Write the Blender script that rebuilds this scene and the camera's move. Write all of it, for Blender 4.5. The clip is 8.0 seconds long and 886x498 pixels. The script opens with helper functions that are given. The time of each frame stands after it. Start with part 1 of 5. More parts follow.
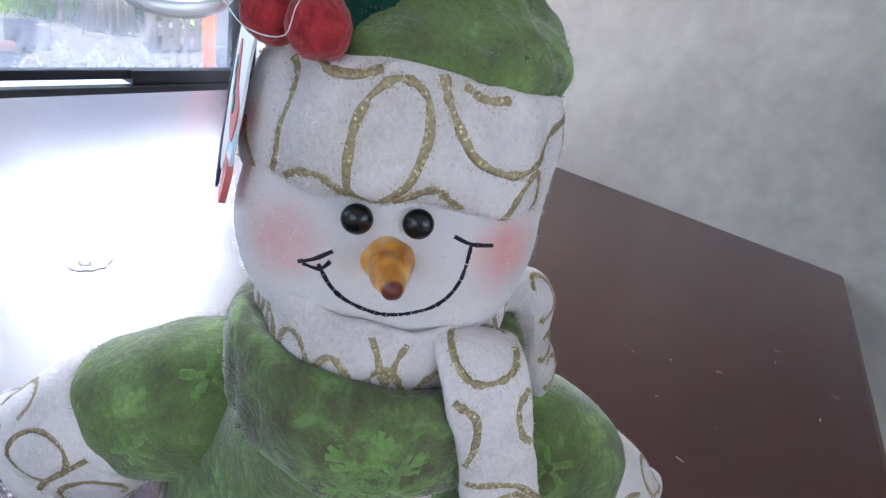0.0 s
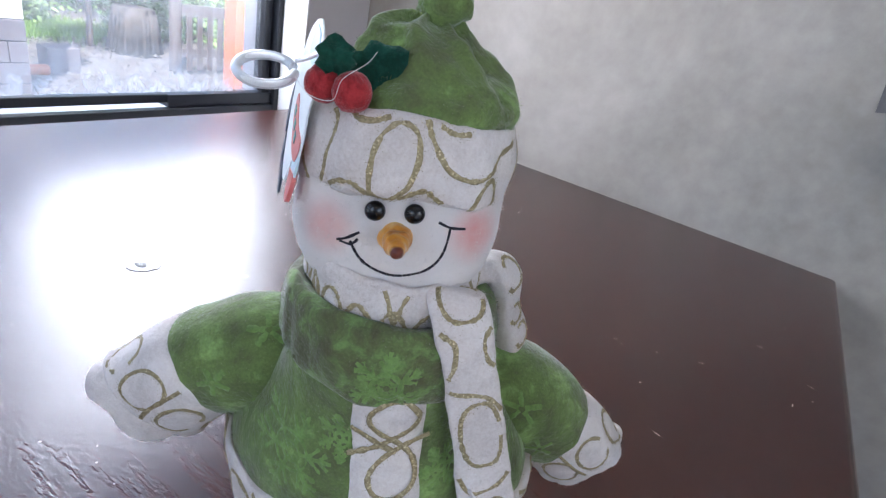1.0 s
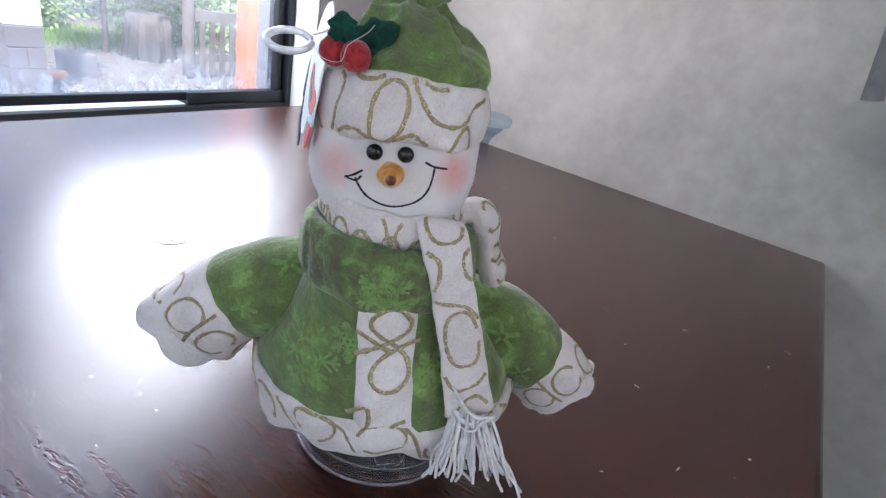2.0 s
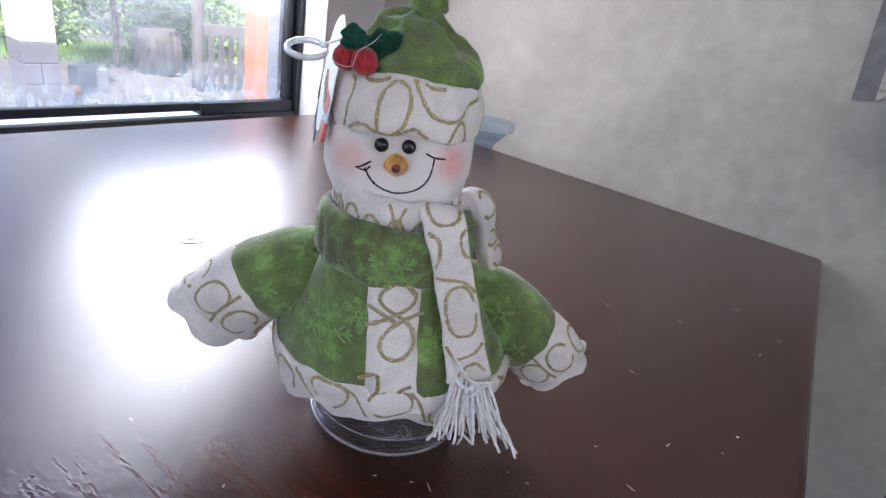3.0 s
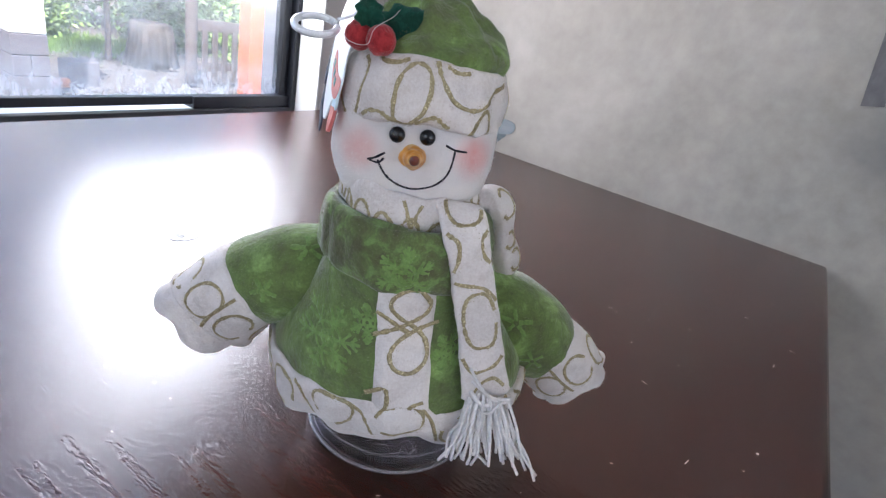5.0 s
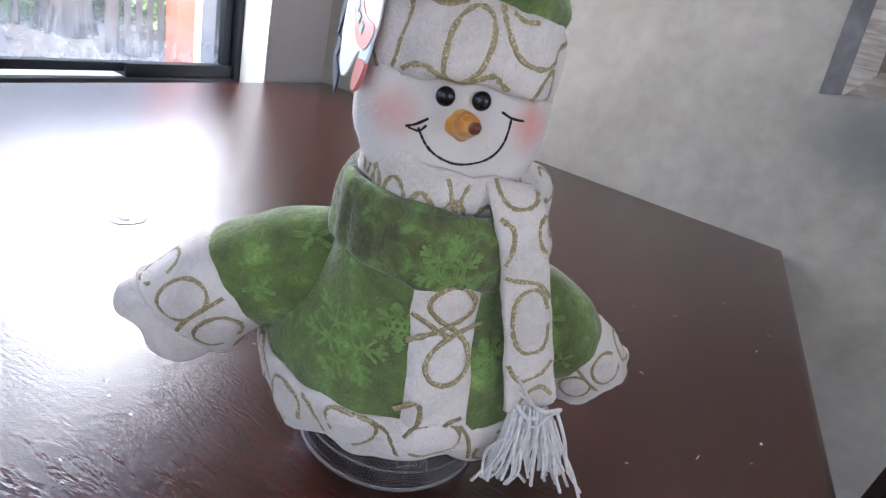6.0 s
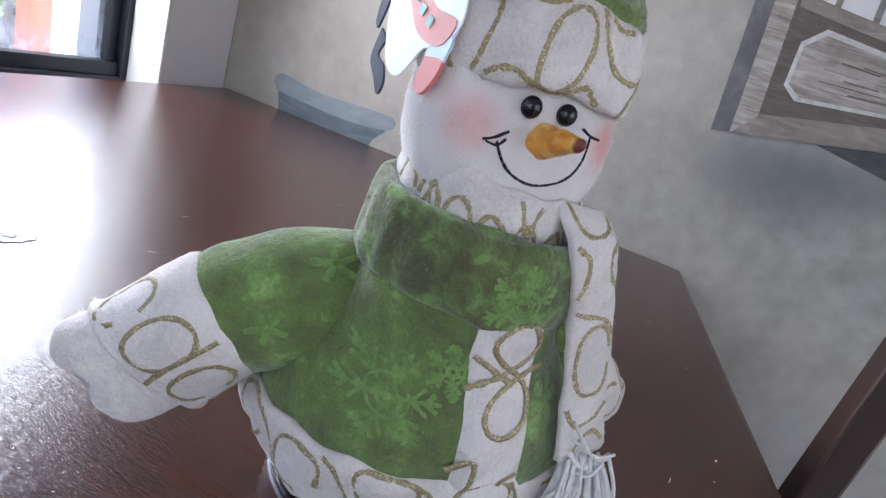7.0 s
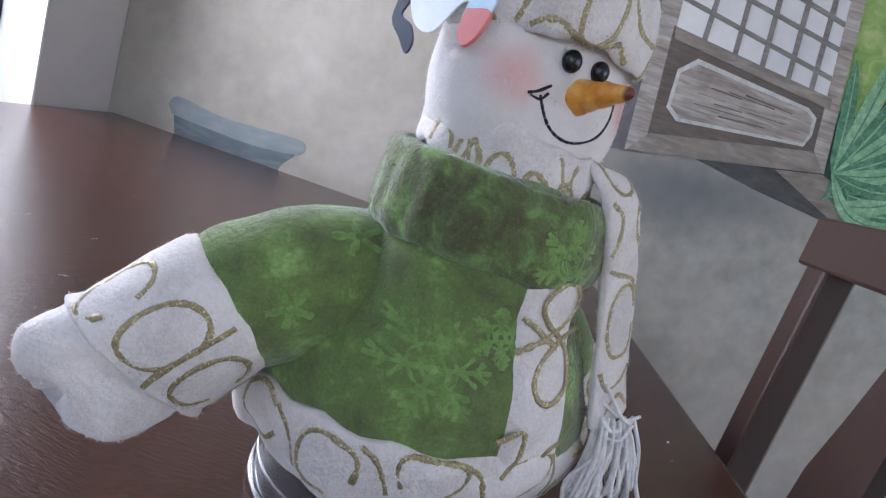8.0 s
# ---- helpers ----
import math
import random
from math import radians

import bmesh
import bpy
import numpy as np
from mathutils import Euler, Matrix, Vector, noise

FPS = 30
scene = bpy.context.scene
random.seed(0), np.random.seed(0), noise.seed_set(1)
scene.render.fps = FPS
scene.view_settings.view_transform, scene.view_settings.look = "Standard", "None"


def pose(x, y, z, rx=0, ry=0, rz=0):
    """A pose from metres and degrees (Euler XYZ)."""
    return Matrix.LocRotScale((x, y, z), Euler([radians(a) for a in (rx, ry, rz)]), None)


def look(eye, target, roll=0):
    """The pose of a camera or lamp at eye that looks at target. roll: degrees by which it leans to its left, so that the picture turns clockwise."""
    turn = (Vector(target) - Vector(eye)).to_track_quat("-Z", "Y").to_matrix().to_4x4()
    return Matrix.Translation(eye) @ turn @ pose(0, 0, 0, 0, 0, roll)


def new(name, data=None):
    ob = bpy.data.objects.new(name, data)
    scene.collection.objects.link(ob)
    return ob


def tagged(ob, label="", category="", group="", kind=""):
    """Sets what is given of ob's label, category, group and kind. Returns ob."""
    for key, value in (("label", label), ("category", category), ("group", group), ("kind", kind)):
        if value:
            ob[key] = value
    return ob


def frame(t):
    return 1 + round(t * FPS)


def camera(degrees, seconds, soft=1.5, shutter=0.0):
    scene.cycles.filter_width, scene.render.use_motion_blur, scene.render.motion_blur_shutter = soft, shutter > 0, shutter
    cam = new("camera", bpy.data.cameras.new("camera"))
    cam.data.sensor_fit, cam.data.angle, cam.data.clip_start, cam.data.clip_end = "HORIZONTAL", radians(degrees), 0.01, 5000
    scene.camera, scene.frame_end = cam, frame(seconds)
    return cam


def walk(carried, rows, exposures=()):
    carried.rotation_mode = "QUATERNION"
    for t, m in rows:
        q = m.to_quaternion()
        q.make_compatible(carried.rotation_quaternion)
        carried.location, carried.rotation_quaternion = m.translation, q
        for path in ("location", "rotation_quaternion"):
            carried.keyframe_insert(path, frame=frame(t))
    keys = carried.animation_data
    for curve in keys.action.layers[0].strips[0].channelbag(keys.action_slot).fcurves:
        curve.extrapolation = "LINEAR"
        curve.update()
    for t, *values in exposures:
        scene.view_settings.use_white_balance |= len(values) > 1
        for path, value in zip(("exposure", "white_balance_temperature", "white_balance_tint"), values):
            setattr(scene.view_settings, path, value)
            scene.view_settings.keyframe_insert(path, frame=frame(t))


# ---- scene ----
cam = camera(79.5, 8.0, soft=1.3)
# seconds, place of the eye, turn (degrees)
ROWS = [
    (0.0, -0.0708, -0.0433, 1.0057, 63.25, -12.56, -57.22),
    (0.5, -0.0991, -0.0600, 1.0207, 64.09, -12.24, -56.05),
    (1.0, -0.1169, -0.0792, 1.0246, 64.46, -11.56, -55.72),
    (1.5, -0.1373, -0.0988, 1.0209, 64.19, -11.73, -54.79),
    (2.0, -0.1544, -0.1181, 1.0207, 64.54, -10.86, -54.82),
    (3.5, -0.1851, -0.1422, 1.0237, 65.55, -10.01, -54.06),
    (4.0, -0.1866, -0.1423, 1.0250, 65.59, -10.42, -53.95),
    (5.5, -0.1563, -0.0939, 0.9974, 65.34, -12.29, -56.29),
    (6.0, -0.1548, -0.0656, 0.9871, 65.01, -13.75, -60.72),
    (6.5, -0.1592, -0.0315, 0.9800, 67.09, -17.05, -65.28),
    (7.0, -0.1522, -0.0038, 0.9641, 70.07, -18.59, -72.15),
    (7.5, -0.1524, 0.0206, 0.9510, 72.23, -20.33, -77.48),
    (8.0, -0.1591, 0.0311, 0.9276, 77.50, -18.68, -84.32),
]
EXPOSURE = 1.94
walk(cam, [(t, pose(x, y, z, a, b, c)) for t, x, y, z, a, b, c in ROWS], exposures=[(0.0, EXPOSURE + 0.05, 6100, 15), (1.5, EXPOSURE - 0.03, 6350, 16), (5.5, EXPOSURE, 6550, 16), (7.0, EXPOSURE - 0.03, 6400, 16), (8.0, EXPOSURE - 0.12, 6350, 16)])

# ---- sky, sun, window light and fill lamps ----
world = bpy.data.worlds.new("sky")
scene.world = world
world.use_nodes = True
wn = world.node_tree.nodes
sky = wn.new("ShaderNodeTexSky")
sky.sky_type, sky.sun_disc = "NISHITA", False
sky.sun_elevation, sky.sun_rotation = radians(63), radians(220)
wn["Background"].inputs["Strength"].default_value = 0.15
world.node_tree.links.new(sky.outputs[0], wn["Background"].inputs["Color"])
sun = new("sun", bpy.data.lights.new("sun", "SUN"))
sun.data.energy, sun.data.angle, sun.data.color = 5.0, radians(0.6), (1.0, 0.95, 0.86)
sun.matrix_world = look((-3.0, 1.5, 9.0), (0.0, 5.0, 0.0))


def area_lamp(name, place, target, wide, high, watts, colour):
    lamp = new(name, bpy.data.lights.new(name, "AREA"))
    lamp.data.shape, lamp.data.size, lamp.data.size_y = "RECTANGLE", wide, high
    lamp.data.energy, lamp.data.color = watts, colour
    lamp.matrix_world = look(place, target)
    return lamp


area_lamp("window_light_front", (0.52, 1.015, 1.295), (0.40, 0.0, 1.22), 0.48, 0.61, 4.2, (0.85, 0.91, 0.98))
# side and back: fill lamps added where unseen room windows are assumed
area_lamp("fill_light_side", (-3.2, -0.6, 1.55), (0.0, -0.3, 1.0), 1.9, 1.5, 1.0, (0.94, 0.94, 1.0))
area_lamp("fill_light_back", (-0.6, -3.2, 1.6), (0.2, 0.0, 0.9), 2.2, 1.5, 0.85, (0.98, 0.915, 0.86))


# ---- materials ----
def material(name, rough=0.6, metal=0.0):
    m = bpy.data.materials.new(name)
    m.use_nodes = True
    b = m.node_tree.nodes["Principled BSDF"]
    b.inputs["Roughness"].default_value = rough
    b.inputs["Metallic"].default_value = metal
    return m, m.node_tree.nodes, m.node_tree.links, b


def coords(n, l, kind="Object", scale=(1, 1, 1), turn=(0, 0, 0)):
    tc, mp = n.new("ShaderNodeTexCoord"), n.new("ShaderNodeMapping")
    mp.inputs["Scale"].default_value = scale
    mp.inputs["Rotation"].default_value = turn
    l.new(tc.outputs[kind], mp.inputs["Vector"])
    return mp.outputs["Vector"]


def noise_of(n, l, vec, scale, detail=4.0, rough=0.55, warp=0.0):
    t = n.new("ShaderNodeTexNoise")
    t.inputs["Scale"].default_value, t.inputs["Detail"].default_value = scale, detail
    t.inputs["Roughness"].default_value, t.inputs["Distortion"].default_value = rough, warp
    l.new(vec, t.inputs["Vector"])
    return t.outputs["Fac"]


def ramp(n, l, fac, stops):
    r = n.new("ShaderNodeValToRGB")
    while len(r.color_ramp.elements) < len(stops):
        r.color_ramp.elements.new(0.5)
    for e, (at, c) in zip(r.color_ramp.elements, stops):
        e.position, e.color = at, (*c, 1)
    l.new(fac, r.inputs["Fac"])
    return r.outputs["Color"]


def blend(n, l, fac, a, b, mode="MIX"):
    m = n.new("ShaderNodeMix")
    m.data_type, m.blend_type = "RGBA", mode
    for sock, v in ((m.inputs[0], fac), (m.inputs[6], a), (m.inputs[7], b)):
        if isinstance(v, (int, float)):
            sock.default_value = v
        elif isinstance(v, tuple):
            sock.default_value = (*v, 1)
        else:
            l.new(v, sock)
    return m.outputs[2]


def bump(n, l, b, fac, strength, distance, before=None):
    u = n.new("ShaderNodeBump")
    u.inputs["Strength"].default_value, u.inputs["Distance"].default_value = strength, distance
    l.new(fac, u.inputs["Height"])
    if before is not None:
        l.new(before, u.inputs["Normal"])
    l.new(u.outputs["Normal"], b.inputs["Normal"])
    return u.outputs["Normal"]


def plain(name, colour, rough=0.6, metal=0.0, vary=0.12, scale=60.0, relief=0.0, soft=False):
    """A surface of one colour with stains at two scales and fine relief."""
    m, n, l, b = material(name, rough, metal)
    v = coords(n, l)
    a = noise_of(n, l, v, scale, 5)
    c = noise_of(n, l, v, scale * 7, 3)
    dark, light = tuple(x * (1 - vary) for x in colour), tuple(min(1, x * (1 + vary)) for x in colour)
    col = ramp(n, l, a, [(0.3, dark), (0.7, light)])
    l.new(blend(n, l, 0.25, col, ramp(n, l, c, [(0.35, dark), (0.65, light)])), b.inputs["Base Color"])
    if relief:
        bump(n, l, b, c, 0.5, relief)
    if soft:
        b.inputs["Sheen Weight"].default_value = 0.25
    return m


def fleece(name, colours, scale=55.0, edges=(0.42, 0.58), warp=0.6, sheen=0.35):
    """Brushed plush cloth: printed mottling, short nap and soft dents."""
    m, n, l, b = material(name, 0.95)
    v = coords(n, l)
    a = noise_of(n, l, v, scale, 6, 0.62, warp)
    c = noise_of(n, l, v, 900, 4, 0.7)
    d = noise_of(n, l, v, 260, 3, 0.6)
    stops = [(edges[0] + (edges[1] - edges[0]) * i / max(1, len(colours) - 1), k) for i, k in enumerate(colours)]
    col = ramp(n, l, a, stops)
    col = blend(n, l, 0.6, col, ramp(n, l, c, [(0.3, (0.36, 0.36, 0.36)), (0.7, (0.66, 0.66, 0.66))]), "OVERLAY")
    l.new(col, b.inputs["Base Color"])
    b.inputs["Sheen Weight"].default_value, b.inputs["Sheen Roughness"].default_value = sheen, 0.40
    first = bump(n, l, b, d, 0.6, 0.0013)
    bump(n, l, b, c, 0.6, 0.0005, first)
    return m


WHITE_FLEECE = fleece("white_fleece", [(0.65, 0.595, 0.57), (0.77, 0.715, 0.69)], 35)
GREEN_FLEECE = fleece("green_fleece", [(0.100, 0.124, 0.050), (0.122, 0.175, 0.056), (0.140, 0.212, 0.062), (0.24, 0.38, 0.120)], 62, (0.36, 0.66), 0.3, 0.5)
OLIVE_FLEECE = fleece("olive_fleece", [(0.090, 0.096, 0.045), (0.115, 0.150, 0.055), (0.17, 0.28, 0.085)], 95, (0.40, 0.64), 0.6, 0.5)
PRINT_GREEN = fleece("snowflake_print", [(0.135, 0.225, 0.062), (0.185, 0.315, 0.088)], 130, sheen=0.6)
TEAL_FELT = fleece("teal_felt", [(0.008, 0.075, 0.05), (0.015, 0.12, 0.08)], 160)
RED_FELT = fleece("red_felt", [(0.27, 0.012, 0.016), (0.42, 0.03, 0.035)], 150)
YARN = fleece("white_yarn", [(0.72, 0.69, 0.69), (0.84, 0.81, 0.80)], 300)


def gold_glitter():
    m, n, l, b = material("gold_glitter", 0.45, 0.35)
    v = coords(n, l)
    w = n.new("ShaderNodeTexVoronoi")
    w.inputs["Scale"].default_value = 1700
    l.new(v, w.inputs["Vector"])
    l.new(ramp(n, l, w.outputs["Color"], [(0.05, (0.20, 0.155, 0.080)), (0.35, (0.40, 0.33, 0.19)), (0.65, (0.30, 0.24, 0.13)), (0.93, (0.78, 0.68, 0.42))]), b.inputs["Base Color"])
    bump(n, l, b, w.outputs["Color"], 0.6, 0.0003)
    return m


GOLD = gold_glitter()


def face_cloth():
    """White fleece with rouge brushed on both cheeks."""
    m, n, l, b = material("face_fleece", 0.95)
    v = coords(n, l)
    c = noise_of(n, l, v, 900, 4, 0.7)
    col = ramp(n, l, noise_of(n, l, v, 40), [(0.3, (0.67, 0.625, 0.605)), (0.7, (0.78, 0.735, 0.715))])
    patch = noise_of(n, l, v, 150, 4)
    for place, size in (((-0.0345, -0.0605, 0.1990), 0.0138), ((0.0120, -0.0605, 0.2035), 0.0138)):
        d = n.new("ShaderNodeVectorMath")
        d.operation = "DISTANCE"
        l.new(v, d.inputs[0])
        d.inputs[1].default_value = place
        f = n.new("ShaderNodeMapRange")
        f.interpolation_type = "SMOOTHSTEP"
        f.inputs["From Min"].default_value, f.inputs["From Max"].default_value = size, size * 0.15
        f.inputs["To Min"].default_value, f.inputs["To Max"].default_value = 0.0, 0.75
        l.new(d.outputs["Value"], f.inputs["Value"])
        g = n.new("ShaderNodeMath")
        g.operation = "MULTIPLY"
        l.new(f.outputs[0], g.inputs[0])
        l.new(ramp(n, l, patch, [(0.25, (0.6, 0.6, 0.6)), (0.7, (1, 1, 1))]), g.inputs[1])
        col = blend(n, l, g.outputs[0], col, (0.72, 0.20, 0.17))
    l.new(col, b.inputs["Base Color"])
    b.inputs["Sheen Weight"].default_value = 0.2
    bump(n, l, b, c, 0.6, 0.0005, bump(n, l, b, noise_of(n, l, v, 260), 0.4, 0.0007))
    return m


FACE = face_cloth()
BEAD = plain("black_bead", (0.007, 0.007, 0.009), 0.27)
THREAD = plain("black_thread", (0.012, 0.010, 0.018), 0.8)


def carrot():
    m, n, l, b = material("painted_nose", 0.28)
    v = coords(n, l)
    a = noise_of(n, l, v, 140, 4)
    col = ramp(n, l, a, [(0.3, (0.55, 0.17, 0.015)), (0.5, (0.76, 0.33, 0.04)), (0.72, (0.84, 0.52, 0.16))])
    s = n.new("ShaderNodeSeparateXYZ")
    l.new(v, s.inputs[0])
    f = n.new("ShaderNodeMapRange")
    f.inputs["From Min"].default_value, f.inputs["From Max"].default_value = -0.0862, -0.0873
    l.new(s.outputs["Y"], f.inputs["Value"])
    l.new(blend(n, l, f.outputs[0], col, (0.16, 0.035, 0.02)), b.inputs["Base Color"])
    bump(n, l, b, noise_of(n, l, v, 500), 0.4, 0.0005)
    return m


NOSE = carrot()


def varnished_wood(name, dark, light, rough, grain=(40, 3, 40), orange_peel=0.00012, coat=0.6, pore=(540, 140, 540)):
    m, n, l, b = material(name, rough)
    v = coords(n, l, scale=grain)
    a = noise_of(n, l, v, 3.0, 3, 0.5, 0.3)
    c = noise_of(n, l, coords(n, l), 2.2, 2)
    col = ramp(n, l, a, [(0.15, dark), (0.85, light)])
    l.new(blend(n, l, 0.5, col, ramp(n, l, c, [(0.15, dark), (0.85, light)])), b.inputs["Base Color"])
    smear = noise_of(n, l, coords(n, l), 6, 1, 0.5)
    l.new(ramp(n, l, smear, [(0.1, (rough * 0.93,) * 3), (0.9, (rough * 1.07,) * 3)]), b.inputs["Roughness"])
    b.inputs["Coat Weight"].default_value, b.inputs["Coat Roughness"].default_value = coat, 0.12
    pores = noise_of(n, l, coords(n, l, scale=pore), 1.0, 3, 0.6)
    first = bump(n, l, b, pores, 0.72, orange_peel)
    bump(n, l, b, noise_of(n, l, coords(n, l), 55, 3), 0.2, orange_peel * 0.4, first)
    l.new(first, b.inputs["Coat Normal"])
    return m


TABLE_WOOD = varnished_wood("mahogany_varnish", (0.026, 0.0075, 0.0050), (0.066, 0.0165, 0.0105), 0.225, orange_peel=0.0006, coat=0.45)
CHAIR_WOOD = varnished_wood("espresso_varnish", (0.032, 0.0165, 0.0135), (0.052, 0.0260, 0.0205), 0.40, (40, 40, 3), coat=0.15)


def clear_plastic(name, rough=0.03, ior=1.45, tint=(1, 1, 1)):
    m, n, l, b = material(name, rough)
    b.inputs["Base Color"].default_value = (*tint, 1)
    b.inputs["Transmission Weight"].default_value, b.inputs["IOR"].default_value = 1.0, ior
    return m


GLASS = clear_plastic("window_glass", 0.0, 1.45)
gn, gl = GLASS.node_tree.nodes, GLASS.node_tree.links
# pale veil on the glass: dust, and window glare put in as haze
dirt_haze, film = gn.new("ShaderNodeBsdfTranslucent"), gn.new("ShaderNodeMixShader")
dirt_haze.inputs["Color"].default_value = (0.85, 0.88, 0.92, 1)
smear = noise_of(gn, gl, coords(gn, gl, scale=(1, 1, 2.2)), 9.0, 6, 0.7)
drips = noise_of(gn, gl, coords(gn, gl, scale=(30, 1, 18)), 1.0, 5, 0.75, 1.5)
height = gn.new("ShaderNodeSeparateXYZ")
gl.new(coords(gn, gl), height.inputs[0])
# the veil thickens towards the bottom of the pane
low_haze = gn.new("ShaderNodeMapRange")
low_haze.inputs["From Min"].default_value, low_haze.inputs["From Max"].default_value = 0.84, 0.735
gl.new(height.outputs["Z"], low_haze.inputs["Value"])
smudge = blend(gn, gl, low_haze.outputs[0], ramp(gn, gl, smear, [(0.35, (0.03, 0.03, 0.03)), (0.8, (0.16, 0.16, 0.16))]), ramp(gn, gl, drips, [(0.35, (0.12, 0.12, 0.12)), (0.7, (0.55, 0.55, 0.55))]))
gl.new(smudge, film.inputs[0])
gl.new(gn["Principled BSDF"].outputs[0], film.inputs[1])
gl.new(dirt_haze.outputs[0], film.inputs[2])
gl.new(film.outputs[0], gn["Material Output"].inputs["Surface"])
JAR_PLASTIC = clear_plastic("clear_jar_plastic", 0.03, 1.18, (0.97, 0.97, 1.0))
jn, jl = JAR_PLASTIC.node_tree.nodes, JAR_PLASTIC.node_tree.links
# faint pale translucence stands in for the glare that lightens the plastic
jar_glare, haze = jn.new("ShaderNodeBsdfTranslucent"), jn.new("ShaderNodeMixShader")
jar_glare.inputs["Color"].default_value = (0.80, 0.80, 0.86, 1)
jl.new(ramp(jn, jl, noise_of(jn, jl, coords(jn, jl, scale=(1, 1, 0.4)), 60, 5, 0.7), [(0.3, (0.01, 0.01, 0.01)), (0.75, (0.07, 0.07, 0.07))]), haze.inputs[0])
jl.new(jn["Principled BSDF"].outputs[0], haze.inputs[1])
jl.new(jar_glare.outputs[0], haze.inputs[2])
jl.new(haze.outputs[0], jn["Material Output"].inputs["Surface"])
LOOP_PLASTIC = plain("milky_plastic", (0.72, 0.74, 0.76), 0.35)
LOOP_PLASTIC.node_tree.nodes["Principled BSDF"].inputs["Transmission Weight"].default_value = 0.35


def plaster_wall(name, low, mid, high, relief=0.0006):
    """Sponged, mottled wall paint."""
    m, n, l, b = material(name, 0.75)
    v = coords(n, l)
    a = noise_of(n, l, v, 2.6, 6, 0.62, 0.4)
    c = noise_of(n, l, v, 30, 4, 0.55)
    col = ramp(n, l, a, [(0.28, low), (0.5, mid), (0.72, high)])
    col = blend(n, l, 0.22, col, ramp(n, l, c, [(0.3, low), (0.7, high)]))
    # the mural wall turns patchy cool grey towards its painted shutter, above table height
    s = n.new("ShaderNodeSeparateXYZ")
    l.new(v, s.inputs[0])
    f = n.new("ShaderNodeMapRange")
    f.inputs["From Min"].default_value, f.inputs["From Max"].default_value = 0.25, -0.45
    l.new(s.outputs["Y"], f.inputs["Value"])
    k = n.new("ShaderNodeMath")
    k.operation = "MULTIPLY"
    l.new(f.outputs[0], k.inputs[0])
    l.new(ramp(n, l, noise_of(n, l, v, 5.0, 5, 0.6), [(0.3, (0.35, 0.35, 0.35)), (0.7, (1, 1, 1))]), k.inputs[1])
    low = n.new("ShaderNodeMapRange")
    low.inputs["From Min"].default_value, low.inputs["From Max"].default_value = 0.62, 0.84
    l.new(s.outputs["Z"], low.inputs["Value"])
    k2 = n.new("ShaderNodeMath")
    k2.operation = "MULTIPLY"
    l.new(k.outputs[0], k2.inputs[0])
    l.new(low.outputs[0], k2.inputs[1])
    col = blend(n, l, k2.outputs[0], col, ramp(n, l, c, [(0.3, (0.175, 0.177, 0.170)), (0.7, (0.29, 0.288, 0.272))]))
    # soft dark shadow painted into the wall colour round the painted shutter's foot
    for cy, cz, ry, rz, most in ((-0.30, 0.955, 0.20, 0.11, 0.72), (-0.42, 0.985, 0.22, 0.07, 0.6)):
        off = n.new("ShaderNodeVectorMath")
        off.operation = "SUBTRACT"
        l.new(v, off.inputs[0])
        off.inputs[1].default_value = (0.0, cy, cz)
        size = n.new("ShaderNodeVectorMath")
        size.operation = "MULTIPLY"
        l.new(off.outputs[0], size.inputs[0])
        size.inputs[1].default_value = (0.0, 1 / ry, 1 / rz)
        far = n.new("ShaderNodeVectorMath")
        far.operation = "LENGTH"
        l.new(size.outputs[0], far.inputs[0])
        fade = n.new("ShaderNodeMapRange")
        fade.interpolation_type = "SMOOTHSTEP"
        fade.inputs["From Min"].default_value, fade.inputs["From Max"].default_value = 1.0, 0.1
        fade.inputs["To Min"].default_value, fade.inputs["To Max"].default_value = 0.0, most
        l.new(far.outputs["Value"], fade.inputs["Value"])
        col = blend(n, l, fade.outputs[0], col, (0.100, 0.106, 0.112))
    l.new(col, b.inputs["Base Color"])
    bump(n, l, b, c, 0.4, relief)
    return m


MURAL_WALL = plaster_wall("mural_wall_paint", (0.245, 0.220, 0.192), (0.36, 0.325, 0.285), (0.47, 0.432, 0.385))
WHITE_WALL = plain("white_wall_paint", (0.74, 0.73, 0.71), 0.7, vary=0.04, scale=5, relief=0.0003)
PIER_WALL = plain("pier_wall_paint", (0.48, 0.44, 0.43), 0.7, vary=0.05, scale=6, relief=0.0003)
FLOOR_TILE = plain("floor_tile", (0.52, 0.48, 0.43), 0.35, vary=0.1, scale=6)
BLACK_FRAME = plain("black_aluminium", (0.018, 0.020, 0.026), 0.35, 0.0, 0.1, 20)
PALE_TRACK = plain("pale_track", (0.80, 0.80, 0.80), 0.4)


def brushed(name, dark, mid, light, grain=(1, 3, 30), scale=6.0, turn=(0, 0, 0), rough=0.75):
    """Streaky hand-painted strokes."""
    m, n, l, b = material(name, rough)
    v = coords(n, l, scale=grain, turn=turn)
    a = noise_of(n, l, v, scale, 6, 0.6, 0.8)
    c = noise_of(n, l, coords(n, l), 26, 4)
    col = ramp(n, l, a, [(0.28, dark), (0.5, mid), (0.74, light)])
    l.new(blend(n, l, 0.25, col, ramp(n, l, c, [(0.3, dark), (0.7, light)])), b.inputs["Base Color"])
    return m


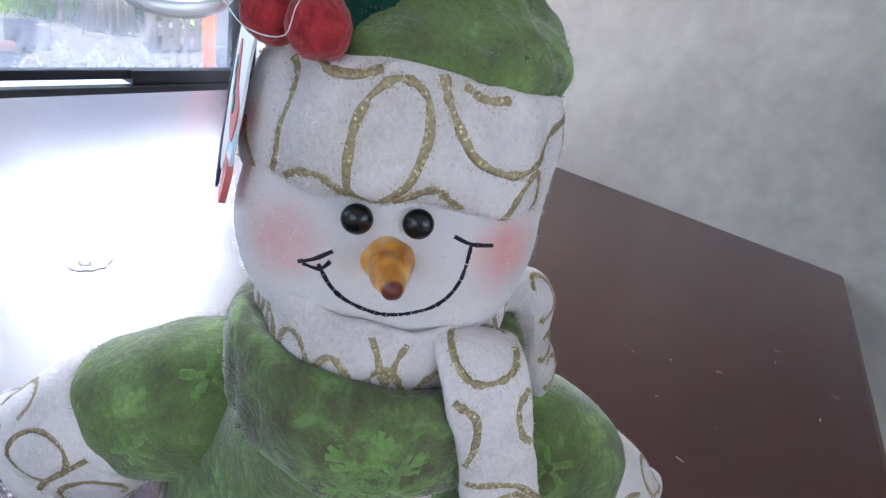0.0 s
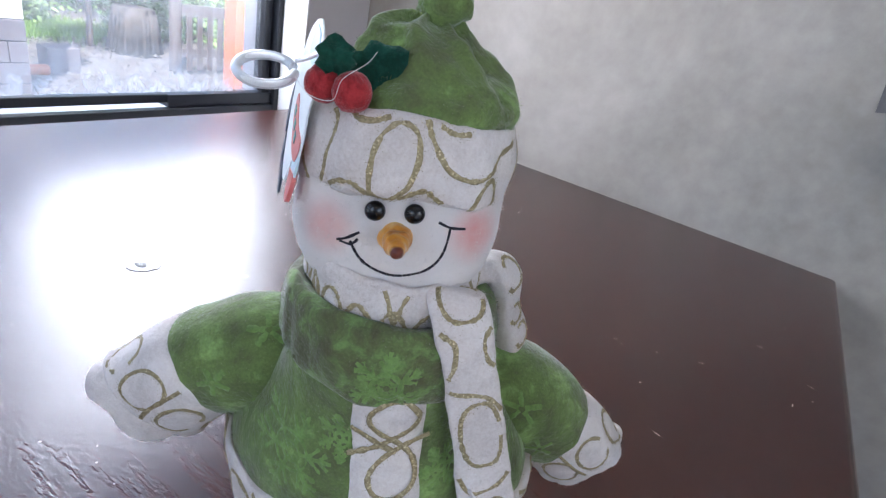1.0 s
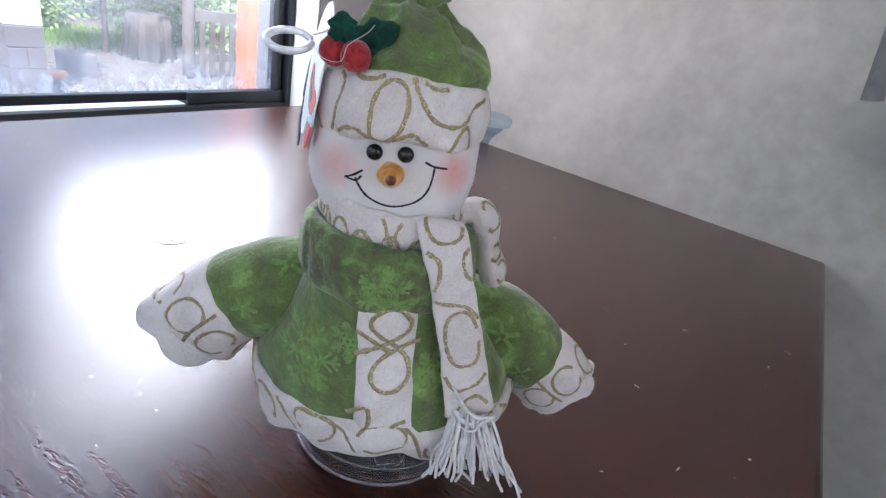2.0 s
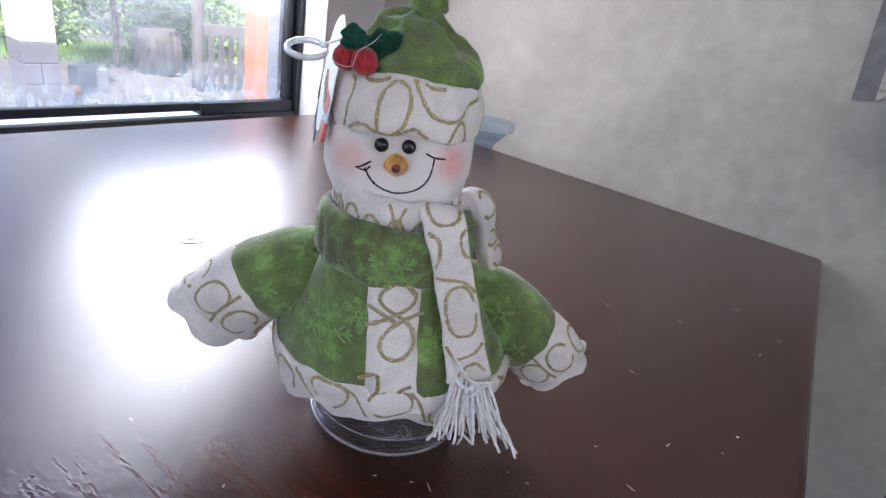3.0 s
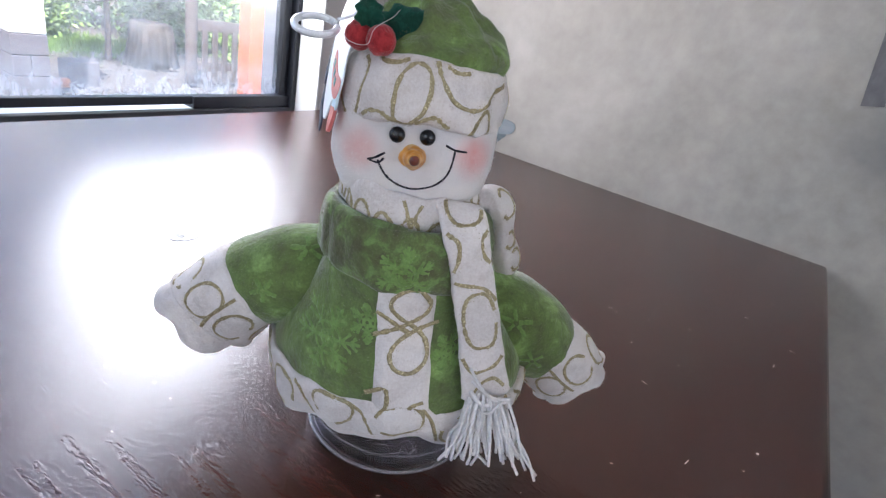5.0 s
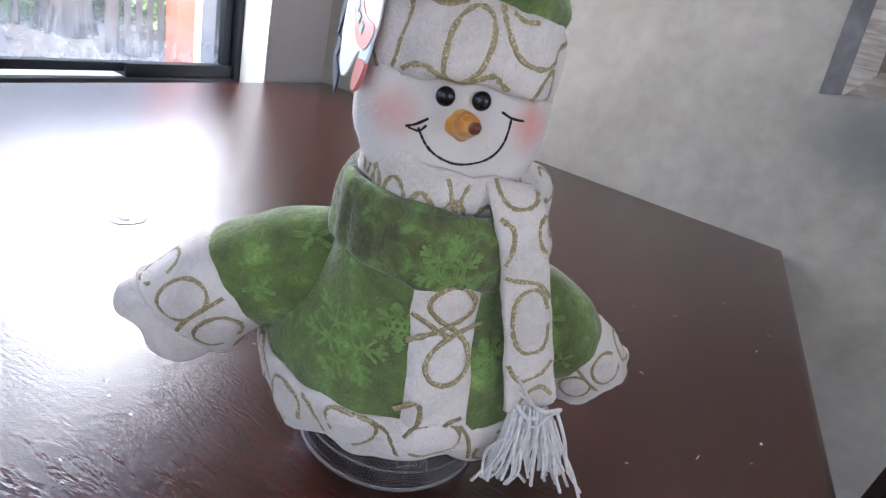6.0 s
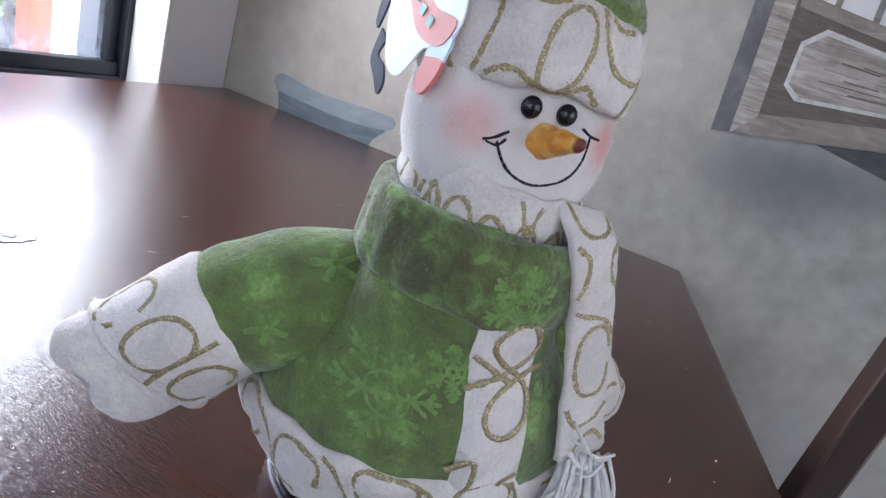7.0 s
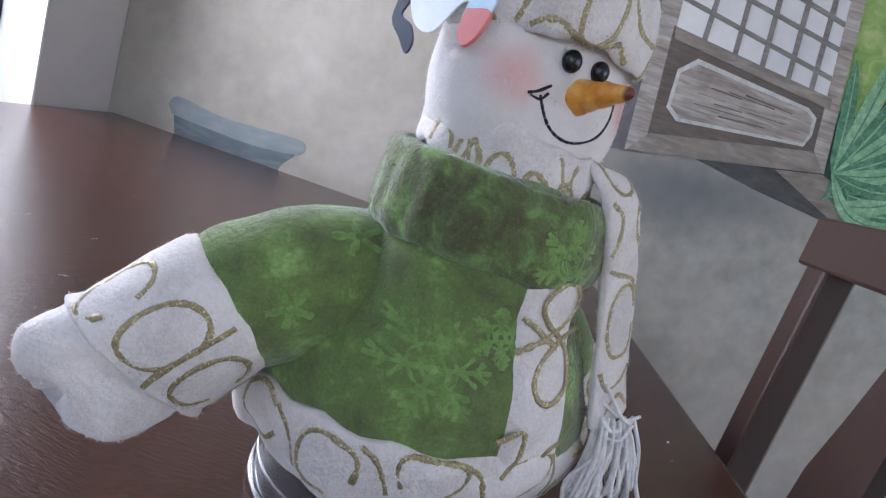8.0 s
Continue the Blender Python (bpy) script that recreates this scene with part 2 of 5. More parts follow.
# ---- mesh builders ----
def add_mesh(name, verts, faces, mat, parent=None, label="", smooth=True):
    me = bpy.data.meshes.new(name)
    me.from_pydata([tuple(v) for v in verts], [], faces)
    me.update()
    if smooth:
        me.polygons.foreach_set("use_smooth", [True] * len(me.polygons))
    me.materials.append(mat)
    ob = new(name, me)
    ob.parent = parent
    return tagged(ob, label)


def part(name, bm, mat, parent=None, label="", smooth=True):
    """Links a bmesh as one mesh object under a thing or a part."""
    bmesh.ops.recalc_face_normals(bm, faces=bm.faces)
    me = bpy.data.meshes.new(name)
    bm.to_mesh(me)
    bm.free()
    if smooth:
        me.polygons.foreach_set("use_smooth", [True] * len(me.polygons))
    me.materials.append(mat)
    ob = new(name, me)
    ob.parent = parent
    return tagged(ob, label)


def box_bm(lo, hi, bevel=0.0, segments=2, bm=None):
    bm = bm or bmesh.new()
    c, s = [(a + b) / 2 for a, b in zip(lo, hi)], [b - a for a, b in zip(lo, hi)]
    made = bmesh.ops.create_cube(bm, size=1.0, matrix=Matrix.LocRotScale(c, None, s))
    if bevel:
        es = list({e for v in made["verts"] for e in v.link_edges})
        bmesh.ops.bevel(bm, geom=es, offset=bevel, segments=segments, affect="EDGES", profile=0.5)
    return bm


def box(name, lo, hi, mat, parent=None, label="", bevel=0.0, segments=2):
    return part(name, box_bm(lo, hi, bevel, segments), mat, parent, label, smooth=False)


def slab(name, outline, x, depth, mat, parent=None, label=""):
    """A flat painted shape on the wall at x, given by its outline in (y, z)."""
    bm = bmesh.new()
    vs = [bm.verts.new((x, y, z)) for y, z in outline]
    f = bm.faces.new(vs)
    r = bmesh.ops.extrude_face_region(bm, geom=[f])
    bmesh.ops.translate(bm, verts=[g for g in r["geom"] if isinstance(g, bmesh.types.BMVert)], vec=(depth, 0, 0))
    return part(name, bm, mat, parent, label, smooth=False)


def curve_points(pts, steps):
    """A smooth line through the points."""
    p = [np.array(q, float) for q in pts]
    p = [2 * p[0] - p[1]] + p + [2 * p[-1] - p[-2]]
    out = []
    for i in range(1, len(p) - 2):
        for k in range(steps):
            t = k / steps
            a, b, c, d = p[i - 1], p[i], p[i + 1], p[i + 2]
            out.append(0.5 * (2 * b + (c - a) * t + (2 * a - 5 * b + 4 * c - d) * t * t + (3 * b - a - 3 * c + d) * t ** 3))
    out.append(p[-2])
    return out


class Loft:
    """A closed soft form: oval sections strung along a line, with lumps."""

    def __init__(self, sections, lump=0.0006, lump_size=0.018, seed=0, square=2.0):
        # section: centre, half-width vector, half-depth vector
        self.rows = [np.concatenate([np.array(c, float), np.array(a, float), np.array(b, float)]) for c, a, b in sections]
        self.lump, self.size, self.seed, self.square = lump, lump_size, seed, square

    def raw(self, u, v):
        n = len(self.rows) - 1
        s = min(max(v, 0.0), 1.0) * n
        i = min(int(s), n - 1)
        t = s - i
        g = lambda k: self.rows[min(max(k, 0), n)]
        a, b, c, d = g(i - 1), g(i), g(i + 1), g(i + 2)
        r = 0.5 * (2 * b + (c - a) * t + (2 * a - 5 * b + 4 * c - d) * t * t + (3 * b - a - 3 * c + d) * t ** 3)
        e = 2.0 / self.square
        cu, su = math.cos(u), math.sin(u)
        cu, su = math.copysign(abs(cu) ** e, cu), math.copysign(abs(su) ** e, su)
        return r[:3] + r[3:6] * cu + r[6:9] * su

    def normal(self, u, v):
        h = 0.01
        a = self.raw(u + h, v) - self.raw(u - h, v)
        b = self.raw(u, min(1, v + h)) - self.raw(u, max(0, v - h))
        n = np.cross(a, b)
        k = np.linalg.norm(n)
        c = self.raw(u, v) - 0.5 * (self.raw(u, v) + self.raw(u + math.pi, v))
        n = n / k if k > 1e-12 else np.array([0, 0, 1.0])
        return n if n @ c >= 0 else -n

    def at(self, u, v, lift=0.0):
        q, n = self.raw(u, v), self.normal(u, v)
        d = 0.0
        if self.lump:
            w = Vector(q / self.size) + Vector((self.seed * 7.1, self.seed * 3.3, 0))
            d = self.lump * (noise.noise(w) + 0.5 * noise.noise(w * 2.3))
        return q + n * (d + lift)

    def mesh(self, name, mat, parent, label="", nu=56, nv=36, wave=None):
        vs, fs = [], []
        for j in range(nv + 1):
            for i in range(nu):
                u, v = 2 * math.pi * i / nu, j / nv
                q = self.at(u, v)
                vs.append(q + wave(u, v) if wave else q)
        for j in range(nv):
            for i in range(nu):
                k = (i + 1) % nu
                fs.append((j * nu + i, j * nu + k, (j + 1) * nu + k, (j + 1) * nu + i))
        fs.append(tuple(range(nu))[::-1])
        fs.append(tuple(nv * nu + i for i in range(nu)))
        ob = add_mesh(name, vs, fs, mat, parent, label)
        return ob


def rings(rows, **k):
    """A Loft of level ovals: z, centre x, centre y, half-width, half-depth."""
    return Loft([((x, y, z), (a, 0, 0), (0, b, 0)) for z, x, y, a, b in rows], **k)


def ribbon(name, surface, path, wide, high, mat, parent, label="", steps=5, sides=6):
    """A raised line that follows a soft form; path in (angle, 0..1)."""
    pts = curve_points([(a, b) for a, b in path], steps)
    qs = [surface.at(a, b) for a, b in pts]
    ns = [surface.normal(a, b) for a, b in pts]
    vs, fs = [], []
    for i, (q, n) in enumerate(zip(qs, ns)):
        t = qs[min(i + 1, len(qs) - 1)] - qs[max(i - 1, 0)]
        t = t / (np.linalg.norm(t) + 1e-12)
        s = np.cross(n, t)
        rag = 1.0 + 0.45 * noise.noise(Vector(q) * 1400)
        for k in range(sides):
            a = math.pi * k / (sides - 1)
            vs.append(q + s * (wide / 2 * rag * math.cos(a)) + n * (high * rag * math.sin(a) - 0.0002))
    for i in range(len(qs) - 1):
        for k in range(sides - 1):
            a = i * sides + k
            fs.append((a, a + 1, a + sides + 1, a + sides))
    if mat is GOLD:  # loose flakes along the glued line
        rr = random.Random(len(vs))
        for q, n in zip(qs, ns):
            for _ in range(9):
                c = q + np.array([rr.gauss(0, 1) for _ in range(3)]) * wide * 0.50
                c = c - n * ((c - q) @ n) + n * rr.uniform(0.0001, 0.0005)
                d = np.array([rr.uniform(-1, 1) for _ in range(3)])
                e = np.cross(d, n) + 1e-6
                d, e = d / np.linalg.norm(d) * 0.00016, e / np.linalg.norm(e) * 0.00016
                k = len(vs)
                vs += [c - d, c - e, c + d, c + e]
                fs.append((k, k + 1, k + 2, k + 3))
    return add_mesh(name, vs, fs, mat, parent, label)


def tube(name, pts, radius, mat, parent, label="", steps=5, sides=8, taper=None):
    """A round cord through the points."""
    qs = curve_points(pts, steps)
    vs, fs = [], []
    up = np.array([0.31, 0.17, 0.93])
    for i, q in enumerate(qs):
        t = qs[min(i + 1, len(qs) - 1)] - qs[max(i - 1, 0)]
        t = t / (np.linalg.norm(t) + 1e-12)
        s = np.cross(t, up)
        s /= np.linalg.norm(s) + 1e-12
        w = np.cross(s, t)
        f = i / (len(qs) - 1)
        r = radius * (taper(f) if taper else 1.0)
        for k in range(sides):
            a = 2 * math.pi * k / sides
            vs.append(q + s * r * math.cos(a) + w * r * math.sin(a))
    for i in range(len(qs) - 1):
        for k in range(sides):
            m = (k + 1) % sides
            fs.append((i * sides + k, i * sides + m, (i + 1) * sides + m, (i + 1) * sides + k))
    fs.append(tuple(range(sides))[::-1])
    fs.append(tuple((len(qs) - 1) * sides + k for k in range(sides)))
    return add_mesh(name, vs, fs, mat, parent, label)


def nap(surface, count, mat, parent, seed, length=0.0012, span=(0.03, 0.97)):
    """Loose fibres standing off a plush surface."""
    rnd = random.Random(seed)
    vs, fs = [], []
    for _ in range(int(count * 2.4)):
        u, v = rnd.uniform(0, 2 * math.pi), rnd.uniform(*span)
        q, n = surface.at(u, v), surface.normal(u, v)
        d = n + np.array([rnd.uniform(-1, 1) for _ in range(3)]) * 0.8
        d /= np.linalg.norm(d) + 1e-9
        s = np.cross(d, [rnd.uniform(-1, 1) for _ in range(3)])
        s = s / (np.linalg.norm(s) + 1e-9) * 0.00011
        L = length * rnd.uniform(0.4, 1.5)
        k = len(vs)
        vs += [q - s - n * 0.0002, q + s - n * 0.0002, q + d * L]
        fs.append((k, k + 1, k + 2))
    return tagged(add_mesh("nap", vs, fs, mat, parent), kind="stuff")


# ---- the room ----
WALL_X, PIER_Y, WIN_Y, TOP = 0.888, 0.795, 0.947, 0.75
tagged(box("floor", (-3.3, -3.3, -0.1), (WALL_X + 0.1, 1.0, 0.0), FLOOR_TILE, label="beige tiled dining room floor"), kind="structure")
tagged(box("ceiling", (-3.3, -3.3, 2.7), (WALL_X + 0.1, 1.2, 2.8), WHITE_WALL, label="plain white ceiling"), kind="structure")
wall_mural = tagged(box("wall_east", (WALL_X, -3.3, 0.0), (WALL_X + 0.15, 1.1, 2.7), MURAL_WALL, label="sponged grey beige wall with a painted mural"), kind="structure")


def prism(outline, z0, z1, bm=None):
    """An upright block over an outline in (x, y)."""
    bm = bm or bmesh.new()
    lo, hi = [[bm.verts.new((x, y, z)) for x, y in outline] for z in (z0, z1)]
    for i in range(len(outline)):
        j = (i + 1) % len(outline)
        bm.faces.new((lo[i], lo[j], hi[j], hi[i]))
    bm.faces.new(lo[::-1])
    bm.faces.new(hi)
    return bm


PIER_X = 0.708
pier = box_bm((PIER_X, PIER_Y, 0.0), (WALL_X - 0.002, 1.07, 0.66))
box_bm((PIER_X, PIER_Y, 2.3), (WALL_X - 0.002, 1.07, 2.7), bm=pier)
prism([(PIER_X, PIER_Y), (WALL_X - 0.002, PIER_Y), (WALL_X - 0.002, 1.07), (0.766, 1.07), (0.766, WIN_Y)], 0.66, 2.3, pier)
tagged(part("wall_north_pier", pier, PIER_WALL, label="plain mauve grey wall pier beside window", smooth=False), kind="structure")
tagged(box("wall_north_below", (-2.3, PIER_Y + 0.003, 0.0), (PIER_X - 0.002, 1.06, 0.66), WHITE_WALL, label="low white wall under window"), kind="structure")
tagged(box("wall_north_above", (-2.3, PIER_Y + 0.003, 2.3), (PIER_X - 0.002, 1.06, 2.7), WHITE_WALL, label="white wall above window"), kind="structure")
tagged(box("wall_north_left", (-3.3, PIER_Y, 0.0), (-2.302, 1.07, 2.7), WHITE_WALL, label="plain white wall"), kind="structure")


def wall_with_opening(name, along, at, lo, hi, a, b, low=0.75, high=2.35):
    """A wall with one window opening from a to b, as four butted blocks."""
    ob = bmesh.new()
    pieces = [(lo, a, 0, 2.7), (b, hi, 0, 2.7), (a, b, 0, low), (a, b, high, 2.7)]
    for s, e, z0, z1 in pieces:
        if along == "x":
            box_bm((s, at - 0.15, z0), (e, at, z1), bm=ob)
        else:
            box_bm((at - 0.15, s, z0), (at, e, z1), bm=ob)
    return tagged(part(name, ob, WHITE_WALL, label="white wall with a window opening", smooth=False), kind="structure")


# unseen walls; these openings are assumed, to go with the two fill lamps
wall_with_opening("wall_south", "x", -3.3, -3.3, WALL_X + 0.1, -1.8, 0.6)
wall_with_opening("wall_west", "y", -3.3, -3.3, 1.0, -1.6, 0.4)

# window: white splayed reveal, black sliding frame, two panes
reveal = prism([(PIER_X - 0.004, PIER_Y + 0.001), (PIER_X - 0.0005, PIER_Y + 0.001), (0.7655, WIN_Y + 0.002), (0.7655, 1.0), (0.762, 1.0), (0.762, WIN_Y)], 0.662, 2.298)
tagged(part("trim", reveal, WHITE_WALL, label="bright white window reveal", smooth=False), kind="structure")
window = tagged(new("window_1"), "wide black aluminium sliding window above the table", "window", kind="structure")
box("frame_jamb", (0.738, WIN_Y - 0.03, 0.662), (0.761, WIN_Y + 0.04, 2.298), BLACK_FRAME, window, bevel=0.002)
box("sash_stile", (0.716, WIN_Y - 0.012, 0.7435), (0.736, WIN_Y + 0.02, 2.26), BLACK_FRAME, window, bevel=0.002)
box("sash_rail", (-0.9, WIN_Y - 0.012, 0.7265), (0.737, WIN_Y + 0.010, 0.743), BLACK_FRAME, window, bevel=0.002)
box("sash_rail", (0.49, WIN_Y - 0.020, 0.7185), (0.737, WIN_Y - 0.014, 0.7435), BLACK_FRAME, window, bevel=0.001)
box("track", (-0.9, WIN_Y - 0.008, 0.690), (0.49, WIN_Y + 0.034, 0.700), PALE_TRACK, window, "pale bare aluminium track")
box("track", (0.491, WIN_Y - 0.013, 0.7185), (0.737, WIN_Y + 0.02, 0.725), BLACK_FRAME, window)
box("bottom_rail", (-2.29, WIN_Y - 0.028, 0.662), (0.737, WIN_Y - 0.010, 0.718), BLACK_FRAME, window, bevel=0.002)
box("head_rail", (-2.29, WIN_Y - 0.028, 2.262), (0.737, WIN_Y + 0.03, 2.298), BLACK_FRAME, window, bevel=0.002)
box("sash_stile", (-0.94, WIN_Y - 0.012, 0.7435), (-0.902, WIN_Y + 0.02, 2.26), BLACK_FRAME, window, bevel=0.002)
box("frame_jamb", (-2.3, WIN_Y - 0.03, 0.7185), (-2.27, WIN_Y + 0.04, 2.26), BLACK_FRAME, window, bevel=0.002)
for x0, x1 in ((-0.9, 0.716), (-2.27, -0.94)):
    pane = box("pane", (x0, WIN_Y + 0.002, 0.7435), (x1, WIN_Y + 0.006, 2.261), GLASS, window, "clear dusty window glass with a glare haze")
    pane.visible_shadow = False

# ---- mural painted on the east wall ----
PANT = [brushed("mural_dark_wood", (0.062, 0.048, 0.041), (0.098, 0.078, 0.067), (0.150, 0.124, 0.107)),
        brushed("mural_wood", (0.105, 0.085, 0.073), (0.195, 0.166, 0.145), (0.32, 0.285, 0.255), (1, 2.2, 12)),
        brushed("mural_pale_wood", (0.115, 0.095, 0.085), (0.27, 0.236, 0.214), (0.47, 0.43, 0.41), (1, 2.0, 22), turn=(radians(-6), 0, 0)),
        brushed("mural_shade", (0.026, 0.026, 0.028), (0.048, 0.047, 0.049), (0.085, 0.083, 0.083), (1, 4, 12)),
        brushed("mural_pane_white", (0.44, 0.46, 0.48), (0.54, 0.55, 0.56), (0.62, 0.62, 0.61), (1, 1, 1)),
        brushed("mural_lattice", (0.10, 0.092, 0.085), (0.165, 0.152, 0.142), (0.25, 0.235, 0.22)),
        brushed("mural_leaf", (0.018, 0.085, 0.045), (0.05, 0.17, 0.095), (0.15, 0.32, 0.21), (1, 14, 14)),
        brushed("mural_light_leaf", (0.07, 0.20, 0.10), (0.16, 0.34, 0.18), (0.36, 0.52, 0.38), (1, 16, 16)),
        brushed("mural_grass", (0.10, 0.21, 0.05), (0.20, 0.34, 0.08), (0.42, 0.46, 0.24), (1, 6, 6)),
        brushed("mural_basin", (0.060, 0.080, 0.098), (0.095, 0.120, 0.138), (0.155, 0.180, 0.195), (1, 2, 9)),
        brushed("mural_basin_rim", (0.15, 0.178, 0.20), (0.21, 0.238, 0.255), (0.27, 0.292, 0.302), (1, 2, 8))]
DARKW, WOODP, PALEP, SHADEP, PANEP, LATP, LEAFP, LEAF2P, GRASSP, BASIN, RIM = PANT
mural = tagged(new("mural"), "painted garden mural with wooden shutter, leaves and basin on the wall", "mural", kind="structure")


def paint(name, outline, layer, mat, label=""):
    lift = 0.0005 * layer + 0.00002 * len(mural.children)
    return slab(name, outline, WALL_X - 0.0002 - lift, 0.001 + lift, mat, mural, label)


def bar(name, a, b, wide, layer, mat):
    d = np.array(b, float) - np.array(a, float)
    s = np.array([-d[1], d[0]]) / np.linalg.norm(d) * wide / 2
    return paint(name, [tuple(np.array(a) + s), tuple(np.array(b) + s), tuple(np.array(b) - s), tuple(np.array(a) - s)], layer, mat)


def bowed(points, steps=6):
    return [tuple(q) for q in curve_points(points, steps)]


# basin
paint("painted_basin", [(0.664, 0.795), (0.655, 0.765), (0.650, 0.744), (0.430, 0.740)] + bowed([(0.430, 0.740), (0.422, 0.762), (0.402, 0.785)], 4) + [(0.398, 0.80)], 1, BASIN, "painted blue grey stone basin")
paint("painted_basin_rim", bowed([(0.676, 0.802), (0.668, 0.818), (0.645, 0.822), (0.56, 0.812), (0.43, 0.819), (0.392, 0.818), (0.384, 0.804), (0.402, 0.789), (0.49, 0.779), (0.60, 0.781), (0.664, 0.785)], 5), 2, RIM, "painted pale basin rim")
# shaded band and beam under the shutter
paint("painted_shadow", [(-0.33, 1.03), (-0.552, 1.078), (-0.72, 1.018), (-0.80, 0.985), (-0.80, 0.945), (-0.62, 0.995), (-0.45, 1.012)], 1, SHADEP, "dark painted shadow")
paint("painted_beam", [(-0.47, 1.058), (-0.553, 1.076), (-0.70, 1.024), (-0.95, 0.93), (-0.95, 0.87), (-0.72, 0.985), (-0.60, 1.005)], 2, WOODP, "painted weathered beam")
# shutter
paint("painted_shutter_side", [(-0.171, 0.999), (-0.202, 1.005), (-0.117, 1.62), (-0.092, 1.60)], 3, brushed("mural_grey_edge", (0.070, 0.068, 0.075), (0.115, 0.110, 0.118), (0.175, 0.168, 0.172), (1, 6, 3)), "painted grey shutter edge")
paint("painted_shutter_stile", [(-0.200, 1.004), (-0.232, 1.045), (-0.146, 1.63), (-0.115, 1.62)], 4, PALEP, "painted pale wooden stile")
paint("painted_shutter_panel", [(-0.229, 1.043), (-0.200, 1.235), (-0.508, 1.203), (-0.525, 1.090)], 4, DARKW, "painted dark wooden panel")
paint("painted_shutter_pane", [(-0.202, 1.23), (-0.140, 1.63), (-0.42, 1.69), (-0.51, 1.20)], 3, PANEP, "painted white paper panes")
paint("painted_shutter_rail", [(-0.203, 1.005), (-0.232, 1.047), (-0.521, 1.109), (-0.552, 1.078)], 5, WOODP, "painted weathered bottom rail")
paint("painted_shutter_stile", [(-0.519, 1.110), (-0.552, 1.078), (-0.423, 1.66), (-0.402, 1.66)], 6, PALEP, "painted pale wooden stile")
paint("painted_shutter_rail", [(-0.209, 1.214), (-0.203, 1.234), (-0.508, 1.203), (-0.513, 1.184)], 6, WOODP, "painted wooden middle rail")
paint("painted_board", [(-0.262, 1.195), (-0.235, 1.167), (-0.242, 1.100), (-0.268, 1.082), (-0.498, 1.111), (-0.504, 1.134), (-0.498, 1.164), (-0.478, 1.176)], 5, brushed("mural_board_edge", (0.30, 0.29, 0.285), (0.42, 0.41, 0.405), (0.56, 0.55, 0.545), (1, 12, 12)), "pale edge of a painted board")
paint("painted_board", [(-0.266, 1.186), (-0.242, 1.163), (-0.248, 1.104), (-0.272, 1.089), (-0.494, 1.116), (-0.498, 1.135), (-0.492, 1.160), (-0.476, 1.170)], 6, PALEP, "painted weathered cut-corner board")
grain = random.Random(3)
for k in range(16):
    f, h = grain.uniform(0.0, 0.55), grain.uniform(0.08, 0.92)
    g = min(1.0, f + grain.uniform(0.12, 0.4))
    at = lambda s: (-0.252 - 0.240 * s, (1.098 + 0.020 * s) + h * (0.078 - 0.036 * s))
    bar("painted_grain", at(f), at(g), grain.uniform(0.0008, 0.0024), 7, DARKW if k % 3 else WOODP)
for a, b in (((-0.196, 1.283), (-0.502, 1.232)), ((-0.189, 1.333), (-0.493, 1.280)), ((-0.182, 1.382), (-0.485, 1.320)), ((-0.175, 1.43), (-0.476, 1.362)), ((-0.168, 1.48), (-0.467, 1.405))):
    bar("painted_lattice_bar", a, b, 0.008, 4, LATP)
for a, b in (((-0.259, 1.228), (-0.238, 1.47)), ((-0.319, 1.221), (-0.285, 1.45)), ((-0.372, 1.215), (-0.335, 1.44)), ((-0.423, 1.209), (-0.385, 1.43)), ((-0.468, 1.205), (-0.43, 1.42))):
    bar("painted_lattice_bar", a, b, 0.009, 5, LATP)
# grass behind and broad leaves beside the shutter
paint("painted_lawn", [(-0.50, 1.20), (-0.43, 1.66), (-1.2, 1.7), (-1.2, 1.15), (-0.7, 1.10)], 1, GRASSP, "painted sunlit green lawn")
rnd = random.Random(4)


def painted_leaf(base, tip, wide, bend, layer, mat):
    a, b = np.array(base), np.array(tip)
    d = b - a
    s = np.array([-d[1], d[0]]) / np.linalg.norm(d)
    mid = [(a + d * f + s * bend * math.sin(math.pi * f)) for f in np.linspace(0, 1, 9)]
    w = [wide * (math.sin(math.pi * min(1, f ** 0.8)) ** 0.7 + 0.05) * (1 if f < 1 else 0) for f in np.linspace(0, 1, 9)]
    left = [tuple(m + s * k) for m, k in zip(mid, w)]
    right = [tuple(m - s * k) for m, k in zip(mid, w)]
    leaf = paint("painted_leaf", left + right[::-1][1:], layer, mat, "painted broad green leaf")
    rib = [tuple(m + s * k * 0.10) for m, k in zip(mid, w)] + [tuple(m - s * k * 0.12) for m, k in zip(mid, w)][::-1][1:]
    paint("painted_midrib", rib, layer + 0.03, LEAF2P if mat is LEAFP else LEAFP)
    return leaf


paint("painted_hollow", [(-0.556, 1.075), (-0.535, 1.17), (-0.60, 1.20), (-0.80, 1.19), (-0.95, 1.10), (-0.95, 0.95), (-0.72, 1.02)], 1.6, brushed("mural_leaf_shade", (0.010, 0.035, 0.022), (0.02, 0.06, 0.038), (0.04, 0.10, 0.06), (1, 9, 9)), "dark painted hollow between leaves")
